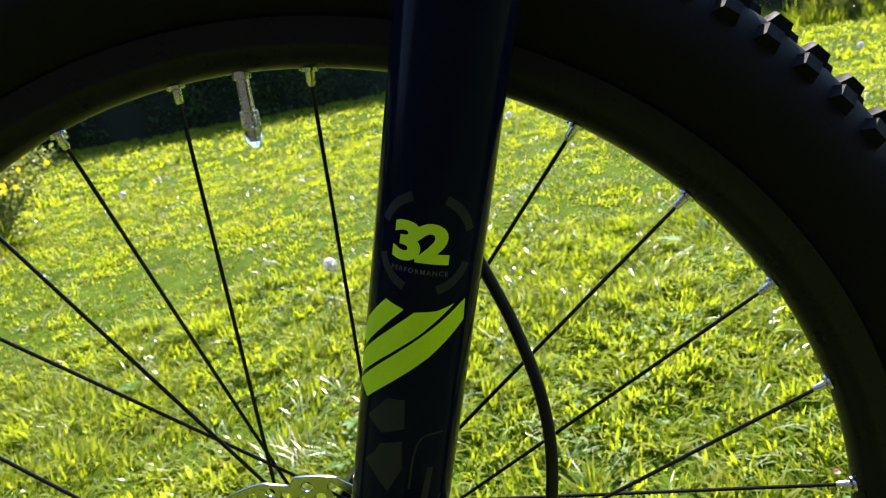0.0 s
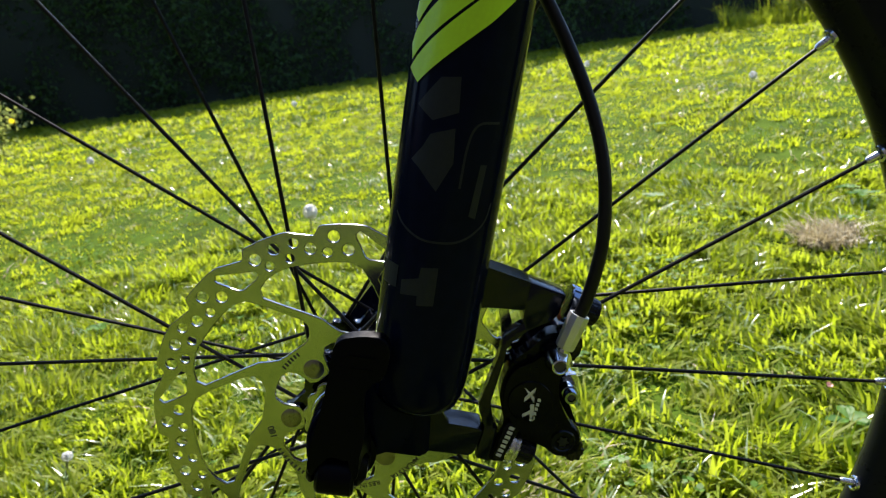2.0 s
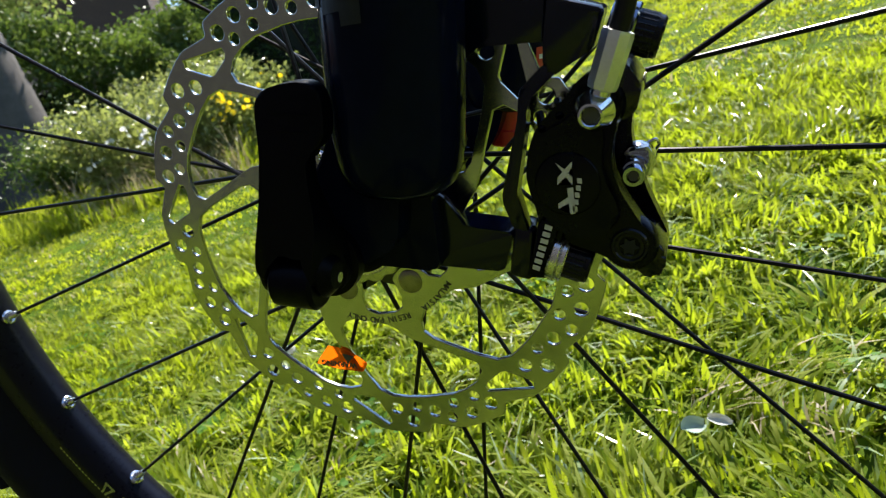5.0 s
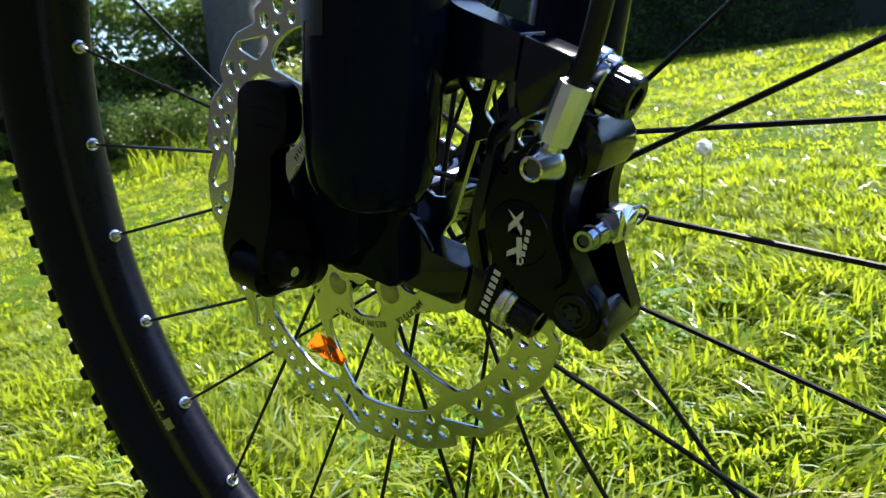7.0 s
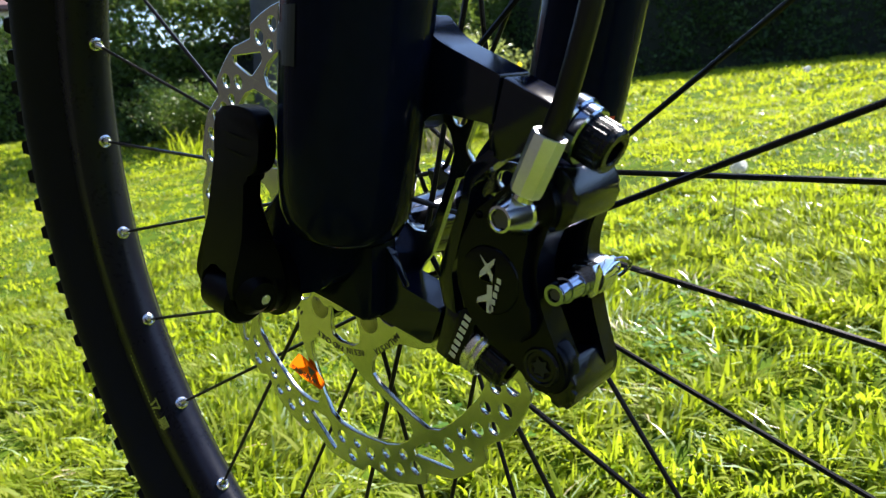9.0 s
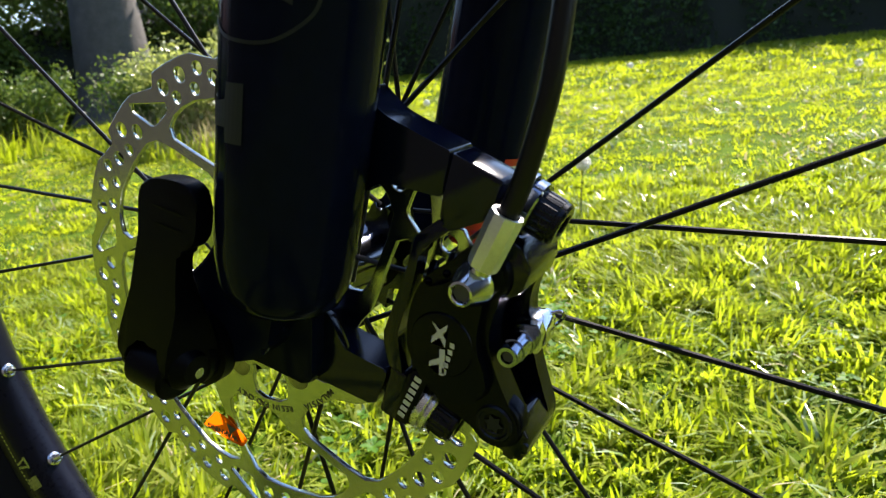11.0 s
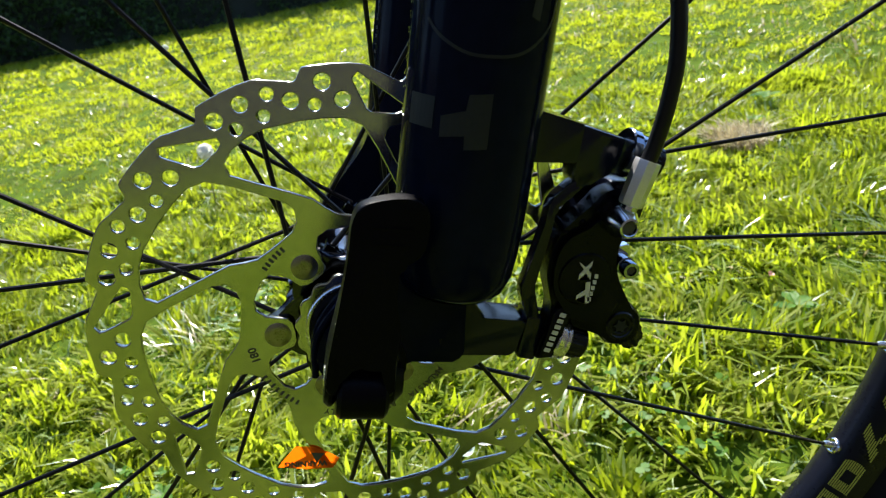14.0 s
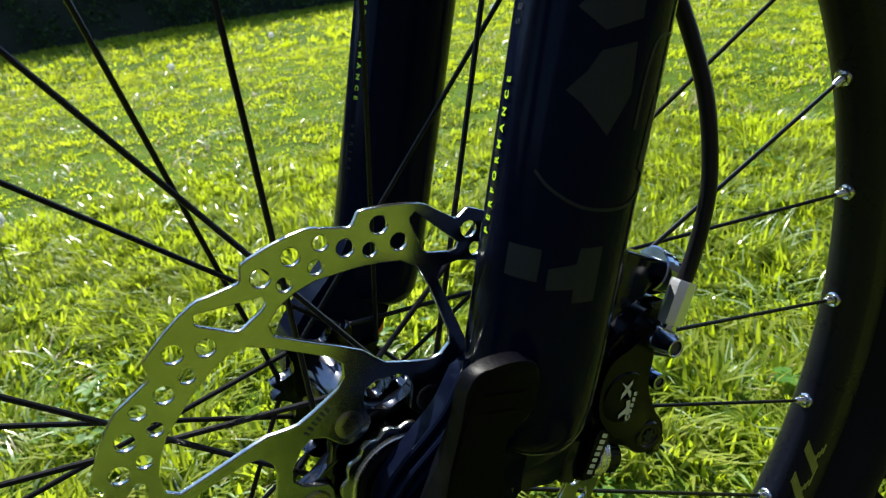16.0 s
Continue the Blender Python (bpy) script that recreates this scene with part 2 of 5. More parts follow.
def rod(bm, a, b, r, seg=16, r2=None, chamfer=0.0):
    """A round bar from a to b with chamfered ends."""
    a, b = Vector(a), Vector(b)
    L = (b - a).length
    r2 = r if r2 is None else r2
    c = chamfer
    return lathe(bm, a, b - a, [(0, 0), (r - c, 0), (r, c), (r2, L - c), (r2 - c, L), (0, L)] if c else [(0, 0), (r, 0), (r2, L), (0, L)], seg)


def sweep(bm, pts, r, seg=12, ends=True):
    """A tube of radius r (number or list) along points."""
    pts = [Vector(p) for p in pts]
    n = len(pts)
    rr = r if isinstance(r, (list, tuple)) else [r] * n
    t0 = (pts[1] - pts[0]).normalized()
    u = t0.orthogonal().normalized()
    rings = []
    for i, p in enumerate(pts):
        t = (pts[min(i + 1, n - 1)] - pts[max(i - 1, 0)]).normalized()
        u = (u - t * u.dot(t)).normalized()
        v = t.cross(u)
        rings.append([bm.verts.new(p + (u * math.cos(2 * math.pi * k / seg) + v * math.sin(2 * math.pi * k / seg)) * rr[i]) for k in range(seg)])
    for a, b in zip(rings, rings[1:]):
        for k in range(seg):
            bm.faces.new((a[k], a[(k + 1) % seg], b[(k + 1) % seg], b[k]))
    if ends:
        bm.faces.new(rings[0][::-1])
        bm.faces.new(rings[-1])
    return bm


def smooth_path(pts, n=8):
    """Catmull-Rom through points."""
    P = [Vector(p) for p in pts]
    P = [P[0] * 2 - P[1]] + P + [P[-1] * 2 - P[-2]]
    out = []
    for i in range(1, len(P) - 2):
        a, b, c, d = P[i - 1:i + 3]
        for k in range(n):
            t = k / n
            out.append(0.5 * ((2 * b) + (c - a) * t + (2 * a - 5 * b + 4 * c - d) * t * t + (3 * b - a - 3 * c + d) * t ** 3))
    return out + [P[-2]]


def rounded(poly, r, n=4):
    """A 2D outline with its corners rounded by r (number or list)."""
    out = []
    m = len(poly)
    for i in range(m):
        a, b, c = Vector(poly[i - 1]), Vector(poly[i]), Vector(poly[(i + 1) % m])
        ri = r[i] if isinstance(r, (list, tuple)) else r
        k1, k2 = min(ri, (a - b).length * 0.45), min(ri, (c - b).length * 0.45)
        p, q = b + (a - b).normalized() * k1, b + (c - b).normalized() * k2
        for s in range(n + 1):
            t = s / n
            w = p * (1 - t) ** 2 + b * 2 * t * (1 - t) + q * t * t
            out.append((w.x, w.y))
    return out


def prism(bm, poly, y0, y1, bevel=0.0, seg=2):
    """An outline in the x-z plane, drawn out from y0 to y1, with rounded edges."""
    tmp = bmesh.new()
    lo = [tmp.verts.new((x, y0, z)) for x, z in poly]
    hi = [tmp.verts.new((x, y1, z)) for x, z in poly]
    m = len(poly)
    tmp.faces.new(lo)
    tmp.faces.new(hi[::-1])
    for i in range(m):
        j = (i + 1) % m
        tmp.faces.new((lo[j], lo[i], hi[i], hi[j]))
    if bevel:
        es = [e for e in tmp.edges if abs(e.verts[0].co.y - e.verts[1].co.y) < 1e-9]
        bmesh.ops.bevel(tmp, geom=es, offset=bevel, segments=seg, profile=0.5, affect="EDGES", clamp_overlap=True)
    me = bpy.data.meshes.new("t")
    tmp.to_mesh(me)
    tmp.free()
    bm.from_mesh(me)
    bpy.data.meshes.remove(me)
    return bm


def plate(outlines, y, thick, edge=0.0):
    """A flat sheet in the x-z plane at y with the first outline as its rim and the others as openings."""
    cu = bpy.data.curves.new("c", "CURVE")
    cu.dimensions, cu.fill_mode = "2D", "BOTH"
    cu.extrude, cu.bevel_depth, cu.bevel_resolution = thick / 2 - edge, edge, 1
    cu.offset = -edge
    for o in outlines:
        s = cu.splines.new("POLY")
        s.points.add(len(o) - 1)
        for p, (x, z) in zip(s.points, o):
            p.co = (x, z, 0, 1)
        s.use_cyclic_u = True
    ob = new("c", cu)
    me = bpy.data.meshes.new_from_object(ob.evaluated_get(bpy.context.evaluated_depsgraph_get()))
    bpy.data.objects.remove(ob)
    bpy.data.curves.remove(cu)
    me.transform(Matrix.Translation((0, y, 0)) @ Matrix.Rotation(radians(90), 4, "X"))
    return me


def lettering(text, size, bold=0.0, slant=0.0, spacing=1.0):
    """Letters as a flat bmesh in the x-y plane, centred."""
    cu = bpy.data.curves.new("f", "FONT")
    cu.body, cu.size, cu.offset, cu.shear, cu.space_character = text, size, bold, slant, spacing
    cu.align_x, cu.align_y = "CENTER", "CENTER"
    cu.resolution_u = 4
    ob = new("f", cu)
    me = bpy.data.meshes.new_from_object(ob.evaluated_get(bpy.context.evaluated_depsgraph_get()))
    bpy.data.objects.remove(ob)
    bpy.data.curves.remove(cu)
    bm = bmesh.new()
    bm.from_mesh(me)
    bpy.data.meshes.remove(me)
    return bm


def flat(polys):
    """Flat faces in the x-y plane from outlines."""
    bm = bmesh.new()
    for p in polys:
        f = bm.faces.new([bm.verts.new((x, y, 0)) for x, y in p])
        bmesh.ops.triangulate(bm, faces=[f])
    return bm


def wrap(bm, cx, cy, R, z0=0.0, mid=0.0, step=0.0016):
    """Lays a flat x-y mesh round an upright cylinder: x goes round it from the side that faces -y, y goes up."""
    xs = [v.co.x for v in bm.verts]
    k = math.floor(min(xs) / step)
    while k * step < max(xs):
        bmesh.ops.bisect_plane(bm, geom=bm.verts[:] + bm.edges[:] + bm.faces[:], plane_co=(k * step, 0, 0), plane_no=(1, 0, 0))
        k += 1
    for v in bm.verts:
        a = v.co.x / R + mid
        v.co = (cx + R * math.sin(a), cy - R * math.cos(a), z0 + v.co.y)
    return bm


def stand(bm, y, x0=0.0, z0=0.0, turn=0.0):
    """Turns a flat x-y mesh upright into the x-z plane at y."""
    bm.transform(Matrix.Translation((x0, y, z0)) @ Matrix.Rotation(radians(90), 4, "X") @ Matrix.Rotation(radians(turn), 4, "Z"))
    return bm


def polar(r, deg):
    return (r * math.cos(radians(deg)), r * math.sin(radians(deg)))

# ---------------------------------------------------------------- ground


def lawn_height(x, y):
    """Soil height: the lawn rises gently away from the bicycle."""
    far = np.maximum(y, 0)
    return -0.012 + 0.36 * (1 - np.exp(-far / 5.2)) + 0.035 * np.tanh(x / 2.0) + 0.006 * np.sin(2.3 * x + 1.1) * np.sin(1.9 * y)


def ground_sheet():
    xs = np.concatenate([-np.geomspace(400, 4.2, 16), np.linspace(-4, 4, 41), np.geomspace(4.2, 400, 16)])
    ys = np.concatenate([-np.geomspace(400, 2.2, 14), np.linspace(-2, 8, 51), np.geomspace(8.3, 600, 16)])
    verts = [(x, y, float(lawn_height(x, y))) for y in ys for x in xs]
    w = len(xs)
    faces = [(j * w + i, j * w + i + 1, (j + 1) * w + i + 1, (j + 1) * w + i) for j in range(len(ys) - 1) for i in range(w - 1)]
    me = bpy.data.meshes.new("ground")
    me.from_pydata(verts, [], faces)
    me.shade_smooth()
    me.materials.append(SOIL)
    return tagged(new("ground", me), "soil and moss under the mown garden lawn", "lawn", kind="structure")


ground_sheet()


def lumps(x, y, size, seed):
    """Smooth random field, 0 to 1, with lumps of the given size."""
    g = np.random.default_rng(seed)
    tab = g.random((64, 64))
    u, v = x / size, y / size
    i, j = np.floor(u).astype(int), np.floor(v).astype(int)
    fu, fv = u - i, v - j
    fu, fv = fu * fu * (3 - 2 * fu), fv * fv * (3 - 2 * fv)
    a, b = tab[i % 64, j % 64], tab[(i + 1) % 64, j % 64]
    c, d = tab[i % 64, (j + 1) % 64], tab[(i + 1) % 64, (j + 1) % 64]
    return (a * (1 - fu) + b * fu) * (1 - fv) + (c * (1 - fu) + d * fu) * fv


def blades(name, count, xr, yr, height, width, seed, tiers=3, mat=None, keep=None, lean=0.6, label="", tuft=14, spread=0.02, gap=0.0):
    """Very many grass blades as bent tapering strips, in one mesh."""
    g = np.random.default_rng(seed)
    tx, ty = g.uniform(*xr, count // tuft), g.uniform(*yr, count // tuft)
    if keep is not None:
        ok = keep(tx, ty, g)
        tx, ty = tx[ok], ty[ok]
    if gap:
        thick = 0.5 * lumps(tx, ty, 0.075, 8) + 0.3 * lumps(tx, ty, 0.19, 9) + 0.2 * lumps(tx, ty, 0.5, 10)
        ok = (thick - 0.40 > g.normal(0, 0.05, len(tx))) if gap > 0 else (thick - 0.44 < g.normal(0, 0.05, len(tx)))
        ok |= g.random(len(tx)) > abs(gap)
        tx, ty = tx[ok], ty[ok]
    n = len(tx) * tuft
    ta = g.uniform(0, 2 * math.pi, n)
    tr = spread * np.sqrt(g.random(n))
    tuft_h = np.repeat(g.uniform(0.6, 1.25, len(tx)), tuft)
    tuft_d = np.repeat(g.uniform(0, 2 * math.pi, len(tx)), tuft)
    x = np.repeat(tx, tuft) + tr * np.cos(ta)
    y = np.repeat(ty, tuft) + tr * np.sin(ta)
    clump = 0.55 * lumps(x, y, 0.085, 3) + 0.45 * lumps(x + 7, y, 0.21, 4)
    comb = 2 * math.pi * (1.5 * lumps(x, y, 0.13, 5) + lumps(x, y, 0.6, 6))
    h = height * (0.50 + 0.70 * g.random(n)) * np.clip(0.38 + 1.25 * clump, 0.45, 1.6) * tuft_h
    w = width * (0.6 + 0.7 * g.random(n))
    a = g.uniform(0, 2 * math.pi, n)
    b = np.where(g.random(n) < 0.3, ta + g.normal(0, 0.5, n), comb + g.normal(0, 0.4, n))
    a = b + math.pi / 2 + g.normal(0, 0.45, n)
    bend = lean * h * g.gamma(1.6, 0.6, n)
    bend = np.minimum(bend, 1.4 * h)
    z0 = lawn_height(x, y) - 0.004
    rows = []
    for k in range(tiers + 1):
        s = k / tiers
        cx = x + np.cos(b) * bend * s ** 1.8
        cy = y + np.sin(b) * bend * s ** 1.8
        cz = z0 + h * (s - 0.25 * (bend / h) ** 1.2 * s ** 2.4)
        hw = 0.5 * w * (1 - s ** 3.6) if k < tiers else None
        if k < tiers:
            rows.append(np.stack([cx - np.cos(a) * hw, cy - np.sin(a) * hw, cz], 1))
            rows.append(np.stack([cx + np.cos(a) * hw, cy + np.sin(a) * hw, cz], 1))
        else:
            rows.append(np.stack([cx, cy, cz], 1))
    per = 2 * tiers + 1
    verts = np.stack(rows, 1).reshape(-1, 3)
    base = (np.arange(n) * per)[:, None]
    quads = [base + np.array([2 * k, 2 * k + 1, 2 * k + 3, 2 * k + 2]) for k in range(tiers - 1)]
    tris = base + np.array([2 * tiers - 2, 2 * tiers - 1, 2 * tiers])
    return strips(name, verts, quads, tris, mat or GRASS, label)


def strips(name, verts, quads, tris, mat, label=""):
    me = bpy.data.meshes.new(name)
    q = np.concatenate([np.asarray(a).reshape(-1, 4) for a in quads]) if len(quads) else np.zeros((0, 4), int)
    t = np.asarray(tris).reshape(-1, 3)
    loops = np.concatenate([q.ravel(), t.ravel()]).astype(np.int32)
    starts = np.concatenate([np.arange(len(q)) * 4, len(q) * 4 + np.arange(len(t)) * 3]).astype(np.int32)
    me.vertices.add(len(verts))
    me.vertices.foreach_set("co", np.asarray(verts, np.float32).ravel())
    me.loops.add(len(loops))
    me.loops.foreach_set("vertex_index", loops)
    me.polygons.add(len(starts))
    me.polygons.foreach_set("loop_start", starts)
    me.update(calc_edges=True)
    me.shade_smooth()
    me.materials.append(mat)
    ob = new(name, me)
    return tagged(ob, label, "grass", kind="stuff") if label else ob


def in_sight(x, y, g):
    """Wedge of lawn ahead of the bicycle."""
    az = np.degrees(np.arctan2(x, y + 0.5))
    return (az > -84) & (az < 76)


def beyond(r0, r1):
    def keep(x, y, g):
        d = np.hypot(x, y + 0.1)
        return in_sight(x, y, g) & (d + g.normal(0, 0.12, len(d)) > r0) & (d < r1)
    return keep


blades("lawn_grass", 245000, (-1.9, 1.9), (-0.42, 1.9), 0.034, 0.0047, 11, 3, keep=beyond(0, 1.75), lean=0.95, label="sunlit short green lawn grass with yellowed tips", tuft=11, spread=0.014, gap=0.62)
blades("lawn_grass", 120000, (-1.9, 1.9), (-0.42, 1.9), 0.020, 0.0042, 18, 2, keep=beyond(0, 1.75), lean=1.3, label="low dense green grass between the tufts", tuft=8, spread=0.02)
blades("lawn_grass", 330000, (-4.4, 4.4), (-0.3, 4.4), 0.023, 0.0056, 12, 2, mat=GRASS_FAR, keep=beyond(1.65, 4.3), lean=1.2, label="sunlit green lawn grass in the middle distance", tuft=10, spread=0.030, gap=0.5)
blades("lawn_grass", 190000, (-13.5, 9.5), (0.0, 9.4), 0.042, 0.015, 13, 2, mat=GRASS_FAR, keep=beyond(4.1, 15), lean=1.1, label="sunlit green lawn grass before the hedge", tuft=10, spread=0.06)
blades("lawn_grass", 80000, (-5.5, 5.5), (-1.9, 0.02), 0.034, 0.014, 14, 2, mat=GRASS_FAR, keep=lambda x, y, g: g.random(len(x)) > np.hypot(x / 5.5, y / 5.5) ** 1.5, label="short green lawn grass beside the bicycle wheel", tuft=10, spread=0.05)
blades("dry_grass", 6000, (-1.9, 1.9), (-0.42, 1.9), 0.026, 0.0030, 15, 3, mat=THATCH, keep=beyond(0, 1.9), lean=2.8, label="pale dry clippings lying on the grass", tuft=9, spread=0.035, gap=-0.8)
blades("dry_grass", 5000, (-4.4, 4.4), (0.2, 4.6), 0.030, 0.006, 16, 2, mat=THATCH, keep=beyond(1.8, 4.6), lean=2.6, label="pale dry clippings in the lawn further off", tuft=9, spread=0.07, gap=-0.6)
# Sparse pale blades scattered as glints.
blades("lawn_grass", 17000, (-1.9, 1.9), (-0.42, 1.9), 0.036, 0.0036, 19, 3, mat=SHEEN, keep=beyond(0, 1.75), lean=2.0, label="pale glossy blades added for bright glints among the lawn grass", tuft=5, spread=0.03)
blades("lawn_grass", 7000, (-4.4, 4.4), (-0.3, 4.4), 0.030, 0.0065, 20, 2, mat=SHEEN, keep=beyond(1.65, 4.3), lean=2.0, label="pale glossy blades added for bright glints in the lawn further off", tuft=4, spread=0.05)


def clover(count, seed):
    """Small round leaflets in threes, scattered low in the lawn."""
    g = np.random.default_rng(seed)
    cx, cy = g.uniform(-1.8, 1.8, count // 25), g.uniform(0.1, 2.4, count // 25)
    x = np.repeat(cx, 25) + g.normal(0, 0.05, len(cx) * 25)
    y = np.repeat(cy, 25) + g.normal(0, 0.05, len(cx) * 25)
    n = len(x)
    z = lawn_height(x, y) + 0.016 + 0.016 * g.random(n)
    a0 = g.uniform(0, 2 * math.pi, n)
    vs, fs = [], []
    for k in range(3):
        a = a0 + 2.1 * k
        r = 0.0034 * (0.7 + 0.6 * g.random(n))
        tz = g.normal(0.15, 0.35, n)
        cxx, cyy = x + np.cos(a) * r, y + np.sin(a) * r
        ring = [np.stack([cxx + r * np.cos(a + q), cyy + r * np.sin(a + q), z + tz * r * math.cos(q)], 1) for q in np.linspace(0, 2 * math.pi, 6, endpoint=False)]
        vs.append(np.stack(ring, 1))
    verts = np.concatenate(vs).reshape(-1, 3)
    base = (np.arange(3 * n) * 6)[:, None]
    return strips("clover", verts, [base + np.array([0, 1, 2, 3]), base + np.array([0, 3, 4, 5])], np.zeros((0, 3), int), WEED, "small round clover leaves low in the lawn")


clover(900, 17)

# Unseen wall, added so that the disc and black parts reflect dark.
bm = bmesh.new()
bmesh.ops.create_cube(bm, size=1.0)
bm.transform(Matrix.Translation((0, -2.05, 1.45)) @ Matrix.Diagonal((20, 0.2, 3.2, 1)))
tagged(part("reflection_wall", bm, WALL_DARK), "plain dark unseen wall added to close the garden and darken reflections", "wall", kind="structure")

# ---------------------------------------------------------------- bicycle
# Built upright along the fork legs with the brake disc's centre as origin; x to the bicycle's rear, y to its far side.
bicycle = tagged(new("bicycle"), "black mountain bicycle with suspension fork and disc brake on grass", "bicycle")
bicycle.matrix_world = pose(0, 0, 0.347, 0, 16.325, 0)
LEG_X, LEG_Y, LEG_R = 0.0277, -0.0235, 0.0208
WHEEL_Y = 0.0361
RIM_IN = 0.2710
WHEEL_AT = (0.0016, 0, 0.0008)


def fork_leg(y):
    bm = bmesh.new()
    R = LEG_R
    prof = [(0, 0.0236), (0.0110, 0.0237), (0.0146, 0.0246), (0.0174, 0.0272), (0.0192, 0.0320), (0.0201, 0.0400), (R - 0.0002, 0.056), (R, 0.13), (R + 0.0002, 0.20), (R + 0.0007, 0.29), (R + 0.0018, 0.345), (R + 0.0018, 0.372), (R - 0.001, 0.376), (0.0162, 0.377), (0.0160, 0.47), (0, 0.47)]
    lathe(bm, (LEG_X, y, 0), (0, 0, 1), prof, 72)
    return part("fork_leg", bm, FORK_BLACK, bicycle, "glossy black tubular lower leg of a suspension fork")


left_leg = fork_leg(LEG_Y)
right_leg = fork_leg(0.1005)

bm = bmesh.new()
arch = smooth_path([(LEG_X - 0.002, LEG_Y, 0.345), (LEG_X + 0.014, LEG_Y + 0.012, 0.377), (LEG_X + 0.022, WHEEL_Y, 0.398), (LEG_X + 0.014, 0.0885, 0.377), (LEG_X - 0.002, 0.1005, 0.345)], 8)
sweep(bm, arch, [0.011 + 0.004 * abs(i / (len(arch) - 1) - 0.5) * 2 for i in range(len(arch))], 16)
part("fork_arch", bm, FORK_BLACK, bicycle, "black cast arch that joins both fork legs above the tyre")


def leg_decal(name, polys, mat, z0, mid, cy=LEG_Y, R=LEG_R + 0.00018, parent=left_leg, label=""):
    bm = flat(polys)
    bmesh.ops.remove_doubles(bm, verts=bm.verts[:], dist=0.00006)
    return part(name, wrap(bm, LEG_X, cy, R, z0, mid), mat, parent, label, smooth=False)


def arc_band(r0, r1, a0, a1, n=14):
    pts = [polar(r1, a0 + (a1 - a0) * i / n) for i in range(n + 1)]
    return pts + [polar(r0, a1 + (a0 - a1) * i / n) for i in range(n + 1)]


# number badge and lime stripes on the near leg
num = lettering("32", 0.0205, 0.0011, 0.0, 0.85)
nx, ny = [v.co.x for v in num.verts], [v.co.y for v in num.verts]
num.transform(Matrix.Diagonal((0.0212 / (max(nx) - min(nx)), 0.0147 / (max(ny) - min(ny)), 1, 1)) @ Matrix.Translation((-(max(nx) + min(nx)) / 2, -(max(ny) + min(ny)) / 2, 0)))
part("number", wrap(num, LEG_X, LEG_Y, LEG_R + 0.0007, 0.2194, -0.11), DECAL_LIME, left_leg, "lime green model number", smooth=False)
word = lettering("PERFORMANCE", 0.0026, 0.00003, 0, 1.25)
part("small_lettering", wrap(word, LEG_X, LEG_Y, LEG_R + 0.0007, 0.2088, -0.10), DECAL_SMALL, left_leg, "small grey lettering", smooth=False)
for a0, a1 in ((20, 70), (110, 160), (200, 250), (290, 340)):
    leg_decal("badge_ring", [arc_band(0.0158, 0.0192, a0, a1)], DECAL_GREY, 0.2190, -0.05, R=LEG_R + 0.0006, label="dark grey segment of a ring badge")
stripe_polys = ([(-0.0139, 0.1960), (-0.0061, 0.1938), (-0.0240, 0.1738), (-0.0272, 0.1765), (-0.0245, 0.1845)],
                [(-0.0021, 0.1934), (0.0060, 0.1947), (0.0126, 0.1975), (0.0006, 0.1849), (-0.0255, 0.1610), (-0.0278, 0.1665), (-0.0245, 0.1715), (-0.0040, 0.1915)],
                [(0.0175, 0.1988), (0.0181, 0.1906), (0.0052, 0.1766), (-0.0193, 0.1537), (-0.0262, 0.1582), (0.0148, 0.1970)])
for p in stripe_polys:
    leg_decal("stripe", [p], DECAL_LIME, 0, 0.0, R=LEG_R + 0.0006, label="slanted lime green stripe")

# dark grey shapes down the leg
blocks = ([(-0.0090, 0.1570), (-0.0020, 0.1580), (-0.0010, 0.1460), (-0.0100, 0.1420), (-0.0175, 0.1465)],
          [(-0.0014, 0.1406), (-0.0003, 0.1283), (-0.0050, 0.1175), (-0.0127, 0.1245), (-0.0171, 0.1270), (-0.0127, 0.1322), (-0.0101, 0.1373)],
          [(-0.0062, 0.0886), (0.0002, 0.0895), (0.0004, 0.0745), (-0.0060, 0.0736), (-0.0063, 0.0774), (-0.0134, 0.0762), (-0.0136, 0.0820), (-0.0066, 0.0843)],
          [(-0.0255, 0.0780), (-0.0255, 0.0868), (-0.0160, 0.0868), (-0.0160, 0.0780)],
          [(0.0082, 0.1100), (0.0098, 0.1290), (0.0125, 0.1290), (0.0112, 0.1090)])
for p in blocks:
    leg_decal("grey_block", [p], DECAL_GREY, 0, 0.0, label="dark grey block of a large worn leg graphic")


def ribbon(pts, w):
    """A thin band along points in the flat."""
    P = smooth_path([(x, z, 0) for x, z in pts], 6)
    out = []
    for a, b in zip(P, P[1:]):
        d = (b - a).normalized()
        n = Vector((-d.y, d.x, 0)) * w / 2
        out.append([(a - n)[:2], (b - n)[:2], (b + n)[:2], (a + n)[:2]])
    return out


